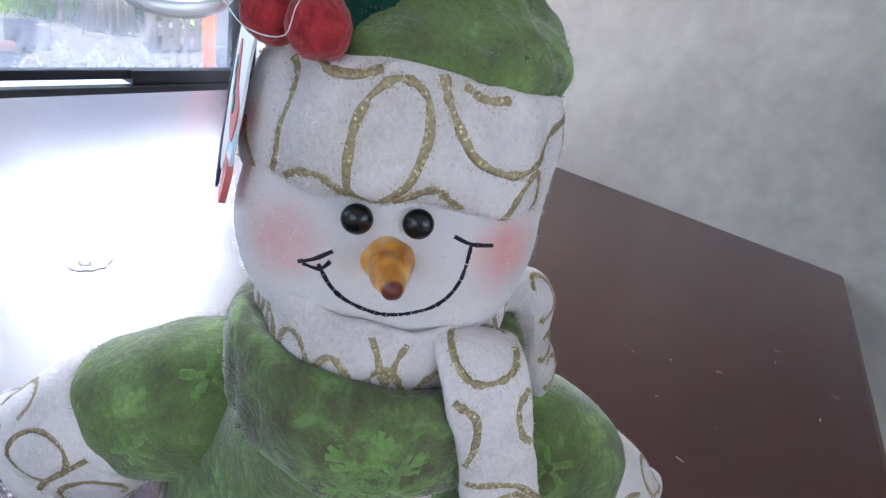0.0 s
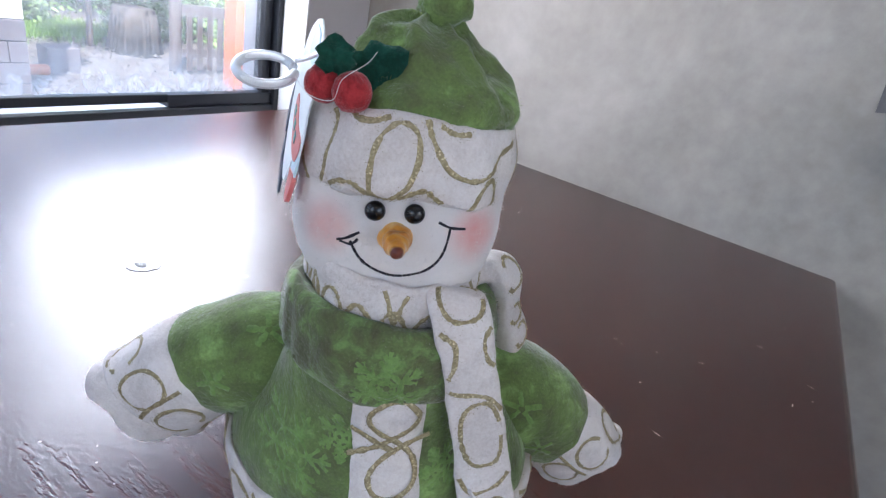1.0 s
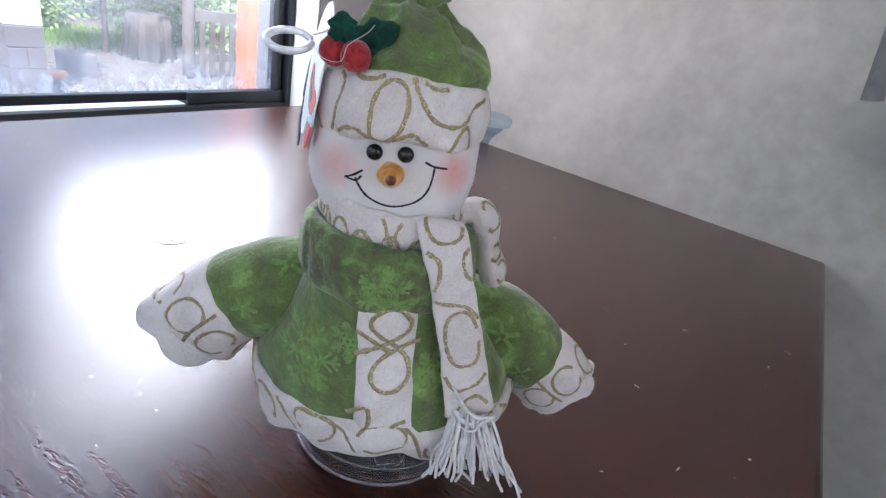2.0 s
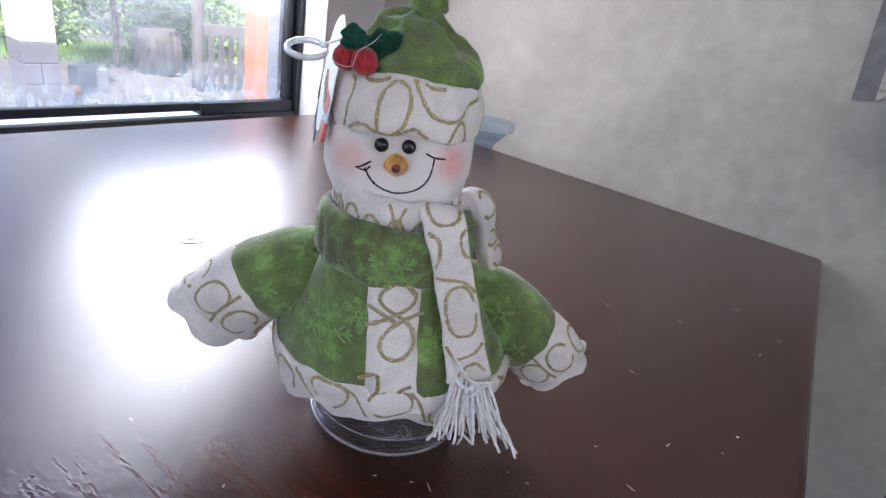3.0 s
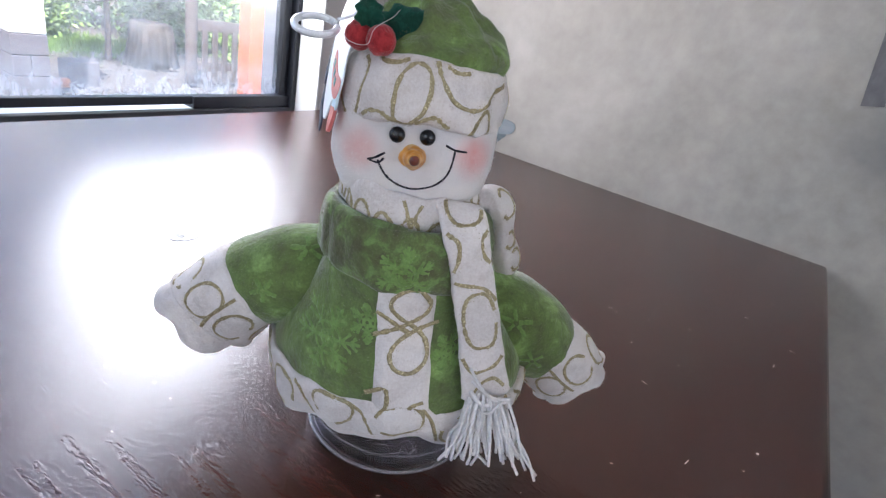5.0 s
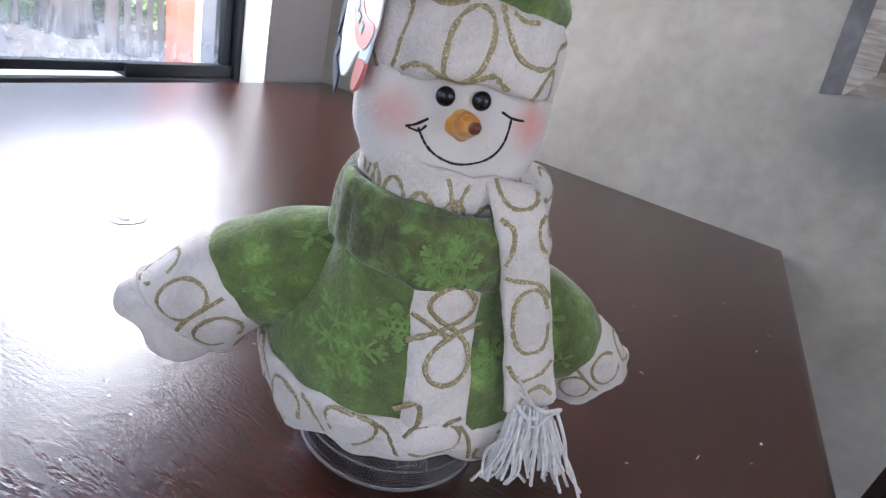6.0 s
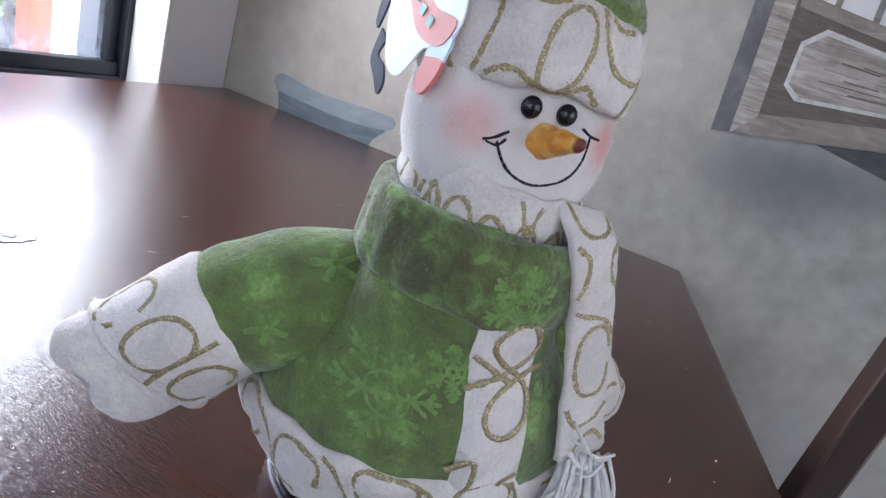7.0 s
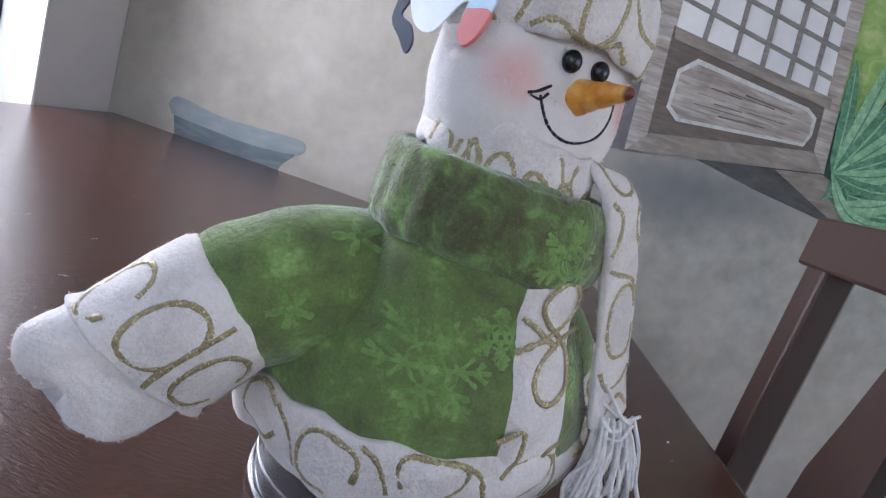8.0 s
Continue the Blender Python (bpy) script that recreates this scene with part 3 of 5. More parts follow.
# broad arching leaves that fan out from one clump: foot, lean in degrees from upright, length, half-width, arch
for i in range(34):
    by, bz = rnd.uniform(-0.80, -0.570), rnd.uniform(1.02, 1.085)
    lean = radians(rnd.uniform(-28, 95))
    ln = rnd.uniform(0.13, 0.25)
    tip = (by - ln * math.sin(lean), bz + ln * math.cos(lean))
    if tip[0] > -0.545 + 0.2 * max(0, tip[1] - 1.09):
        continue
    painted_leaf((by, bz), tip, rnd.uniform(0.010, 0.016), rnd.uniform(0.005, 0.030), 2 + i * 0.06, (LEAFP, LEAF2P, LEAFP)[i % 3])
for lean, ln, wide, arch, mat in ((-14, 0.20, 0.012, 0.004, LEAFP), (2, 0.235, 0.015, 0.006, LEAF2P), (14, 0.25, 0.016, 0.012, LEAFP), (28, 0.22, 0.015, 0.018, LEAF2P), (42, 0.24, 0.014, 0.024, LEAFP), (56, 0.20, 0.014, 0.028, LEAF2P), (72, 0.19, 0.013, 0.034, LEAFP), (104, 0.17, 0.011, 0.045, LEAF2P)):
    t = radians(lean)
    painted_leaf((-0.566, 1.082), (-0.566 - ln * math.sin(t), 1.082 + ln * math.cos(t)), wide, arch, 5.5 + lean * 0.01, mat)

# ---- table ----
table = tagged(new("dining_table"), "dark reddish mahogany dining table with glossy scratched varnish", "table")
table.location = (0.24, 0.27, 0)
tx0, tx1, ty0, ty1 = -0.42 - 0.24, 0.884 - 0.24, -0.236 - 0.27, 0.784 - 0.27
part("tabletop", box_bm((tx0, ty0, 0.715), (tx1, ty1, TOP), 0.008, 3), TABLE_WOOD, table, "glossy mahogany top", smooth=False)
for lo, hi in (((tx0 + 0.06, ty0 + 0.05, 0.63), (tx1 - 0.06, ty0 + 0.075, 0.714)), ((tx0 + 0.06, ty1 - 0.075, 0.63), (tx1 - 0.06, ty1 - 0.05, 0.714)),
               ((tx0 + 0.05, ty0 + 0.08, 0.63), (tx0 + 0.075, ty1 - 0.08, 0.714)), ((tx1 - 0.075, ty0 + 0.08, 0.63), (tx1 - 0.05, ty1 - 0.08, 0.714))):
    box("apron", lo, hi, TABLE_WOOD, table, bevel=0.002)
for x in (tx0 + 0.09, tx1 - 0.09):
    for y in (ty0 + 0.09, ty1 - 0.09):
        bm = box_bm((x - 0.035, y - 0.035, 0.0), (x + 0.035, y + 0.035, 0.629), 0.004)
        for v in bm.verts:
            if v.co.z < 0.3:
                v.co.x, v.co.y = x + (v.co.x - x) * 0.7, y + (v.co.y - y) * 0.7
        part("leg", bm, TABLE_WOOD, table, smooth=False)

# dust, crumbs and scratches on the varnish
CRUMB = plain("pale_crumb", (0.62, 0.58, 0.54), 0.7)


def crumb(x, y, r, seed):
    bm = bmesh.new()
    bmesh.ops.create_icosphere(bm, subdivisions=1, radius=r)
    rr = random.Random(seed)
    for v in bm.verts:
        v.co *= rr.uniform(0.7, 1.2)
        v.co.z = max(-r * 0.5, v.co.z * 0.6)
    ob = part("crumb", bm, CRUMB, smooth=False)
    ob.location = (x, y, TOP + r * 0.5)
    return tagged(ob, "tiny pale crumb on the dark tabletop", "crumb", "crumbs on the table")


for i, (x, y, r) in enumerate(((0.2565, -0.1836, 0.0011), (0.52, 0.10, 0.0008), (0.85, -0.20, 0.0007), (0.72, 0.02, 0.0006), (0.40, -0.06, 0.0006), (0.60, -0.17, 0.0006), (0.16, 0.33, 0.0007), (0.30, 0.44, 0.0007))):
    crumb(x, y, r, i)
vs, fs = [], []
rnd = random.Random(11)
for i in range(240):
    x, y = rnd.uniform(-0.25, 0.86), rnd.uniform(-0.21, 0.74)
    a, ln, w = rnd.uniform(0, 3.14), rnd.choice([0.0006, 0.0009, 0.0012, 0.003]), 0.00022
    c, s = math.cos(a), math.sin(a)
    k = len(vs)
    for p, q in ((-ln, -w), (ln, -w), (ln, w), (-ln, w)):
        vs.append((x + p * c - q * s, y + p * s + q * c, TOP + 0.0004))
    fs.append((k, k + 1, k + 2, k + 3))
tagged(add_mesh("dust", vs, fs, CRUMB, label="fine pale dust specks on the varnish", smooth=False), category="dust", kind="stuff")
WET = clear_plastic("clear_film", 0.25, 1.3)
rnd = random.Random(12)
bm = bmesh.new()
bm.faces.new([bm.verts.new((0.0165 * k * math.cos(a), 0.014 * k * math.sin(a), 0.0006)) for a, k in [(math.pi * i / 18, rnd.uniform(0.9, 1.05)) for i in range(36)]])
ringmark = part("cup_mark", bm, plain("dull_bloom", (0.10, 0.10, 0.12), 0.33, vary=0.3, scale=300), smooth=False)
bm = bmesh.new()
bmesh.ops.create_icosphere(bm, subdivisions=2, radius=0.006)
for v in bm.verts:
    v.co.x, v.co.z = v.co.x * 0.7 - 0.004, 0.0006 + max(0.0, v.co.z * 0.06)
part("water_drop", bm, WET, ringmark, "drop of clear water")
ringmark.location = (0.118, 0.352, TOP)
tagged(ringmark, "round dull damp mark on the shiny tabletop", "cup mark")

# ---- chair tucked under the table end ----
chair = tagged(new("dining_chair"), "dark espresso wooden dining chair with a slotted splat", "chair")
chair.location = (0.255, -0.36, 0)
for s in (-1, 1):
    bm = bmesh.new()
    box_bm((s * 0.187 - 0.018, -0.018, 0.0), (s * 0.187 + 0.018, 0.018, 0.925), 0.004, bm=bm)
    part("back_post", bm, CHAIR_WOOD, chair, smooth=False)
    part("front_leg", box_bm((s * 0.187 - 0.018, 0.36, 0.0), (s * 0.187 + 0.018, 0.396, 0.43), 0.004), CHAIR_WOOD, chair, smooth=False)
    part("seat_rail", box_bm((s * 0.187 - 0.011, 0.02, 0.37), (s * 0.187 + 0.011, 0.358, 0.43), 0.003), CHAIR_WOOD, chair, smooth=False)
part("top_rail", box_bm((-0.222, -0.020, 0.918), (0.222, 0.020, 0.975), 0.004), CHAIR_WOOD, chair, smooth=False)
part("lower_rail", box_bm((-0.168, -0.012, 0.52), (0.168, 0.012, 0.56), 0.003), CHAIR_WOOD, chair, smooth=False)
part("seat", box_bm((-0.205, -0.016, 0.431), (0.205, 0.40, 0.47), 0.010, 3), CHAIR_WOOD, chair, smooth=False)
part("seat_rail", box_bm((-0.168, -0.012, 0.37), (0.168, 0.012, 0.43), 0.003), CHAIR_WOOD, chair, smooth=False)
for s in (-1, 1):
    bm = bmesh.new()
    outer = [(s * w, z) for z, w in ((0.561, 0.070), (0.62, 0.078), (0.68, 0.084), (0.74, 0.080), (0.80, 0.066), (0.86, 0.054), (0.917, 0.050))]
    inner = [(s * 0.012, z) for z in (0.917, 0.561)]
    f = bm.faces.new([bm.verts.new((x, -0.008, z)) for x, z in outer + inner])
    r = bmesh.ops.extrude_face_region(bm, geom=[f])
    bmesh.ops.translate(bm, verts=[g for g in r["geom"] if isinstance(g, bmesh.types.BMVert)], vec=(0, 0.016, 0))
    part("splat", bm, CHAIR_WOOD, chair, smooth=False)

# ---- garden outside ----
GZ = -0.6
GROUND = plain("garden_soil", (0.085, 0.080, 0.078), 0.9, vary=0.5, scale=9, relief=0.01)
GRASS = plain("grass_blade", (0.16, 0.30, 0.06), 0.8, vary=0.3, scale=3)
LEAF = plain("tree_leaf", (0.07, 0.15, 0.045), 0.5, vary=0.6, scale=2)
LEAF_LIGHT = plain("light_leaf", (0.20, 0.33, 0.09), 0.5, vary=0.5, scale=2)
BARK = plain("bark", (0.12, 0.10, 0.085), 0.9, vary=0.35, scale=14, relief=0.01)
ORANGE = plain("orange_paint", (0.62, 0.13, 0.045), 0.6, vary=0.06, scale=4)
# block grey is darkened: the shade round the column base is in its colour
CONCRETE = plain("grey_block", (0.115, 0.110, 0.125), 0.85, vary=0.22, scale=10, relief=0.003)
GREY_WOOD = plain("grey_fence_wood", (0.085, 0.072, 0.070), 0.85, vary=0.25, scale=8)
gm = bmesh.new()
bmesh.ops.create_grid(gm, x_segments=150, y_segments=150, size=1.0, matrix=Matrix.Diagonal((150, 150, 1, 1)))
for v in gm.verts:
    v.co.z = GZ + 0.05 * noise.noise(v.co * 0.5)
tagged(part("ground", gm, GROUND, label="leaf-littered garden soil running to the distance"), kind="structure")
tagged(box("sill_outside", (-2.3, 0.984, 0.662), (0.704, 1.09, 0.704), WHITE_WALL, label="white outer window sill", bevel=0.004), kind="structure")
tagged(box("wall_north_outside", (-2.3, 1.062, GZ - 0.2), (0.9, 1.2, 0.655), WHITE_WALL, label="outer wall under the window"), kind="structure")


def foliage(name, centre, size, count, leaf, mat, parent, seed, label=""):
    """Many single leaves spread in uneven clumps."""
    rr = random.Random(seed)
    vs, fs = [], []
    clumps = [[rr.gauss(0, 0.42) * s for s in size] for _ in range(max(6, count // 60))]
    for _ in range(count):
        c = rr.choice(clumps)
        p = np.array(centre) + np.array([k + rr.gauss(0, 0.16) * s for k, s in zip(c, size)])
        if p[2] < GZ + 0.03:
            p[2] = GZ + rr.uniform(0.03, 0.3)
        a = np.array([rr.uniform(-1, 1), rr.uniform(-1, 1), rr.uniform(-0.9, 0.4)])
        a /= np.linalg.norm(a) + 1e-9
        b = np.cross(a, [rr.uniform(-1, 1) for _ in range(3)])
        b /= np.linalg.norm(b) + 1e-9
        L = leaf * rr.uniform(0.6, 1.4)
        k = len(vs)
        vs += [p, p + a * L * 0.5 + b * L * 0.22, p + a * L, p + a * L * 0.5 - b * L * 0.22]
        fs.append((k, k + 1, k + 2, k + 3))
    return add_mesh(name, vs, fs, mat, parent, label, smooth=False)


def tree(name, x, y, height, radius, seed, label, crown, mat, leaves):
    rr = random.Random(seed)
    t = tagged(new(name), label, "tree")
    t.location = (x, y, GZ)
    tube("trunk", [(0, 0, -0.05), (0.02, 0.01, height * 0.35), (-0.03, 0.02, height * 0.7), (0.02, 0, height)], radius, BARK, t, taper=lambda f: 1.25 - 0.75 * f)
    for k in range(7):
        z = height * rr.uniform(0.4, 0.95)
        a = rr.uniform(0, 6.28)
        L = crown[0] * rr.uniform(0.5, 0.9)
        tube("limb", [(0, 0, z), (math.cos(a) * L * 0.5, math.sin(a) * L * 0.5, z + L * 0.3), (math.cos(a) * L, math.sin(a) * L, z + L * 0.45)], radius * 0.45, BARK, t, sides=6, taper=lambda f: 1.0 - 0.75 * f)
    foliage("crown", (0, 0, height), crown, leaves * 2, 0.10, mat, t, seed + 50, "loose crown of narrow leaves")
    return t


def shrub(x, y, size, seed, mat, count, label):
    s = tagged(new("shrub"), label, "shrub")
    s.location = (x, y, GZ)
    rr = random.Random(seed)
    for k in range(5):
        a = rr.uniform(0, 6.28)
        tube("stem", [(0, 0, -0.03), (math.cos(a) * size[0] * 0.2, math.sin(a) * size[1] * 0.2, size[2] * 0.5), (math.cos(a) * size[0] * 0.5, math.sin(a) * size[1] * 0.4, size[2])], 0.02, BARK, s, sides=5, taper=lambda f: 1 - 0.7 * f)
    foliage("leaves", (0, 0, size[2] * 0.62), size, count * 2, 0.10, mat, s, seed + 9, "dense small leaves")
    return s


tree("garden_tree", 3.79, 8.27, 1.9, 0.036, 3, "slender young garden tree with a thin grey trunk", (1.2, 0.9, 0.8), LEAF_LIGHT, 3200)
tree("garden_tree", 5.6, 11.5, 2.8, 0.09, 5, "leafy garden tree with a dense dark crown", (1.9, 1.6, 1.4), LEAF, 5200)
tree("garden_tree", 2.6, 13.0, 3.0, 0.09, 6, "leafy garden tree with a dense dark crown", (2.0, 1.6, 1.5), LEAF, 5200)
tree("garden_tree", 8.8, 12.0, 3.0, 0.09, 8, "leafy garden tree with a dense dark crown", (2.2, 1.6, 1.6), LEAF, 5200)
for i, (x, y, sx, sz, lt) in enumerate(((2.9, 11.0, 1.3, 1.3, 0), (4.6, 11.8, 1.4, 1.5, 0), (6.4, 10.6, 1.3, 1.4, 1), (5.3, 9.3, 0.8, 0.9, 0), (7.6, 10.0, 1.3, 1.5, 0), (1.2, 9.6, 1.2, 1.5, 0), (0.6, 7.4, 0.8, 1.2, 0), (6.6, 8.2, 0.9, 1.2, 1), (3.3, 9.9, 0.7, 0.6, 1))):
    shrub(x, y, (sx, sx * 0.8, sz), 20 + i, LEAF_LIGHT if lt else LEAF, 3000, "dense green garden shrub")
# far hedge
tagged(foliage("hedge", (6.0, 19.0, 1.2), (12.0, 2.0, 3.2), 16000, 0.4, LEAF, None, 77, "tall green hedge far behind the garden"), category="hedge", kind="stuff")
# lawn patch
vs, fs = [], []
rnd = random.Random(31)
for i in range(5000):
    x, y = rnd.gauss(3.6, 0.55), rnd.gauss(9.5, 0.5)
    a, h = rnd.uniform(0, 6.28), rnd.uniform(0.05, 0.13)
    k = len(vs)
    vs += [(x, y, GZ - 0.02), (x + 0.02 * math.cos(a), y + 0.02 * math.sin(a), GZ - 0.02), (x + rnd.gauss(0, 0.03), y + rnd.gauss(0, 0.03), GZ + h)]
    fs.append((k, k + 1, k + 2))
tagged(add_mesh("grass", vs, fs, GRASS, label="bright patch of short green lawn", smooth=False), category="grass", kind="stuff")
# leaf litter and stones
vs, fs = [], []
for i in range(2600):
    x, y = rnd.uniform(2.2, 5.4), rnd.uniform(5.4, 8.6)
    a, L = rnd.uniform(0, 6.28), rnd.uniform(0.012, 0.035)
    k, z = len(vs), GZ + 0.03 + rnd.uniform(0, 0.03)
    c, s = math.cos(a) * L, math.sin(a) * L
    vs += [(x - c, y - s, z), (x - s * 0.5, y + c * 0.5, z + 0.01), (x + c, y + s, z + rnd.uniform(0, 0.02)), (x + s * 0.5, y - c * 0.5, z)]
    fs.append((k, k + 1, k + 2, k + 3))
tagged(add_mesh("leaf_litter", vs, fs, plain("dry_leaf", (0.115, 0.108, 0.104), 0.8, vary=0.4, scale=6), label="pale dry leaf litter over the soil", smooth=False), category="leaf litter", kind="stuff")
# tree stump
bm = bmesh.new()
bmesh.ops.create_cone(bm, cap_ends=True, segments=28, radius1=0.36, radius2=0.27, depth=0.62)
bmesh.ops.subdivide_edges(bm, edges=bm.edges, cuts=3)
for v in bm.verts:
    k = 1 + 0.16 * noise.noise(Vector((v.co.x * 6, v.co.y * 6, v.co.z)))
    v.co.x, v.co.y = v.co.x * k, v.co.y * k
stump = part("tree_stump", bm, plain("stump_bark", (0.055, 0.048, 0.046), 0.9, vary=0.4, scale=14, relief=0.01))
stump.location = (4.25, 7.95, GZ + 0.30)
tagged(stump, "broad weathered grey tree stump on the soil", "stump")
# column with a block base
column = tagged(new("column"), "white painted column on a grey concrete block base", "column")
column.location = (2.0, 6.05, GZ)
box("shaft", (-0.150, -0.135, 0.66), (0.150, 0.165, 3.6), WHITE_WALL, column, "bright white shaft", bevel=0.01)
for row in range(4):
    z = -0.1 + row * 0.19
    cuts = (-0.155, 0.0, 0.155) if row % 2 == 0 else (-0.155, 0.155)
    for a, b in zip(cuts, cuts[1:]):
        box("block", (a + 0.004, -0.140, z + 0.004), (b - 0.004, 0.170, z + 0.186), CONCRETE, column, bevel=0.006)
# orange post and white wall beside it
post = tagged(new("porch_post"), "orange painted porch post beside a white wall", "post")
post.location = (4.53, 6.05, GZ)
box("shaft", (-0.13, -0.1, -0.05), (0.10, 0.12, 3.4), ORANGE, post, bevel=0.006)
tagged(box("garden_wall", (4.65, 6.0, GZ - 0.05), (7.4, 6.2, 2.8), WHITE_WALL, label="plain white sunlit garden wall", bevel=0.01), category="wall")
# fence
fence = tagged(new("fence"), "grey weathered wooden picket fence with a tall post", "fence")
fence.location = (4.1, 6.75, GZ)
tube("post", [(0, 0, -0.05), (0.01, 0, 1.2), (0, 0, 2.6)], 0.075, GREY_WOOD, fence, "round grey timber post", sides=10)
box("rail", (0.08, -0.03, 0.72), (1.2, 0.03, 0.86), GREY_WOOD, fence)
box("rail", (0.08, -0.03, 0.22), (1.2, 0.03, 0.32), GREY_WOOD, fence)
for k in range(7):
    box("picket", (0.13 + k * 0.15, -0.055, 0.05), (0.21 + k * 0.15, -0.032, 0.74), GREY_WOOD, fence, bevel=0.004)
# block and pipe by the column
tagged(box("concrete_block", (2.62, 6.7, GZ - 0.02), (2.95, 6.95, GZ + 0.27), CONCRETE, label="loose grey concrete block on the soil", bevel=0.01), category="block")
pipe = tube("clay_pipe", [(2.12, 6.3, GZ + 0.10), (2.3, 6.38, GZ + 0.11), (2.5, 6.45, GZ + 0.10)], 0.055, plain("clay", (0.45, 0.20, 0.12), 0.8), None, sides=12)
tagged(pipe, "short orange clay pipe lying on the soil", "pipe")


# ---- plush snowman on its jar ----
toy = tagged(new("plush_snowman"), "plush snowman in green knit-print sweater and cap on a clear jar", "soft toy")
toy.matrix_world = pose(0.0779, 0.0424, TOP, 0, 0, -53)


def front_uv(s, x, z):
    """Where a form of level ovals shows the place (x, z) on its front."""
    lo, hi = 0.0, 1.0
    up = s.raw(-math.pi / 2, 1)[2] > s.raw(-math.pi / 2, 0)[2]
    for _ in range(30):
        mid = (lo + hi) / 2
        if (s.raw(-math.pi / 2, mid)[2] < z) == up:
            lo = mid
        else:
            hi = mid
    v = (lo + hi) / 2
    a, b = s.raw(0, v), s.raw(math.pi, v)
    c, r = (a[0] + b[0]) / 2, (a[0] - b[0]) / 2
    k = (x - c) / r
    k = math.copysign(abs(k) ** (s.square / 2), k)
    return -math.acos(max(-0.999, min(0.999, k))), v


def gold_line(surface, points, parent, wide=0.0021):
    return ribbon("gold_swirl", surface, [front_uv(surface, x, z) for x, z in points], wide, 0.00040, GOLD, parent)


def gold_uv(surface, points, parent, wide=0.0021):
    return ribbon("gold_swirl", surface, points, wide, 0.00040, GOLD, parent)


def oval(cx, cz, rx, rz, a0, a1, n=9, lean=0.0):
    out = []
    for i in range(n):
        a = radians(a0 + (a1 - a0) * i / (n - 1))
        x, z = rx * math.cos(a), rz * math.sin(a)
        out.append((cx + x + lean * z, cz + z))
    return out


class Lifted:
    """A form seen a little above its surface."""

    def __init__(self, base, lift):
        self.base, self.lift = base, lift
        self.raw, self.normal, self.square = base.raw, base.normal, base.square

    def at(self, u, v, lift=0.0):
        return self.base.at(u, v, self.lift + lift)


class Waved(Lifted):
    """A form whose rim dips and rises."""

    def __init__(self, base, wave):
        self.base, self.wave = base, wave
        self.raw, self.normal, self.square = base.raw, base.normal, base.square

    def at(self, u, v, lift=0.0):
        return self.base.at(u, v, lift) + self.wave(u, v)


# jar
jar_profile = [(0.0, 0.003), (0.046, 0.003), (0.050, 0.0), (0.0535, 0.0015), (0.055, 0.005), (0.0545, 0.010), (0.0535, 0.014), (0.0545, 0.018), (0.0545, 0.085), (0.050, 0.092), (0.044, 0.095), (0.044, 0.110)]
inner = [(r - 0.0014 if r > 0.01 else 0.0, z + 0.0014) for r, z in jar_profile][::-1]
vs, fs, N = [], [], 72
loop = jar_profile + [(0.0426, 0.1106)] + inner[1:]
for r, z in loop:
    for k in range(N):
        a = 2 * math.pi * k / N
        vs.append((0.0035 + r * math.cos(a), -0.001 + r * math.sin(a), z))
for i in range(len(loop) - 1):
    for k in range(N):
        m = (k + 1) % N
        fs.append((i * N + k, i * N + m, (i + 1) * N + m, (i + 1) * N + k))
jar = add_mesh("jar", vs, fs, JAR_PLASTIC, toy, "clear plastic candy jar base")
bm = bmesh.new()
bm.from_mesh(jar.data)
bmesh.ops.remove_doubles(bm, verts=bm.verts, dist=1e-6)
bmesh.ops.recalc_face_normals(bm, faces=bm.faces)
bm.to_mesh(jar.data)
bm.free()
jar.data.polygons.foreach_set("use_smooth", [True] * len(jar.data.polygons))
ring_plastic = clear_plastic("thick_jar_plastic", 0.08, 1.2, (0.95, 0.95, 0.98))
ring_plastic.node_tree.nodes["Principled BSDF"].inputs["Transmission Weight"].default_value = 0.88
for r, z, w in ((0.0548, 0.0040, 0.0011), (0.0540, 0.0160, 0.0007)):
    tube("base_ring", [(0.0035 + r * math.cos(a), -0.001 + r * math.sin(a), z) for a in np.linspace(0, 2 * math.pi, 33)], w, ring_plastic, jar, "thick moulded plastic base ring", steps=3, sides=8)
rnd = random.Random(5)
for k in range(5):
    a, r = rnd.uniform(-2.2, -0.9), rnd.uniform(0.03, 0.045)
    x, y = 0.002 + r * math.cos(a), -0.004 + r * math.sin(a)
    pts = [(x, y, 0.006)]
    for j in range(4):
        x, y = x + rnd.uniform(0.0005, 0.004), y + rnd.uniform(-0.003, 0.003)
        pts.append((x, y, 0.006 + rnd.uniform(0, 0.008)))
    tube("loose_fibre", pts, 0.00010, YARN, jar, sides=4)

# sweater body
body = rings([(0.0550, 0.0000, -0.0180, 0.0300, 0.0260), (0.0560, 0.0000, -0.0200, 0.0620, 0.0550), (0.0620, 0.0000, -0.0220, 0.0715, 0.0645), (0.0780, 0.0000, -0.0240, 0.0725, 0.0675), (0.0940, -0.0020, -0.0270, 0.0675, 0.0655),
              (0.1100, -0.0040, -0.0300, 0.0570, 0.0600), (0.1270, -0.0070, -0.0330, 0.0460, 0.0512), (0.1450, -0.0090, -0.0375, 0.0378, 0.0462), (0.1560, -0.0100, -0.0380, 0.0345, 0.0370)], lump=0.0012, lump_size=0.03, seed=1)
body_ob = body.mesh("sweater", GREEN_FLEECE, toy, "green mottled fleece sweater with snowflake print", 72, 40)
nap(body, 3500, GREEN_FLEECE, body_ob, 41)


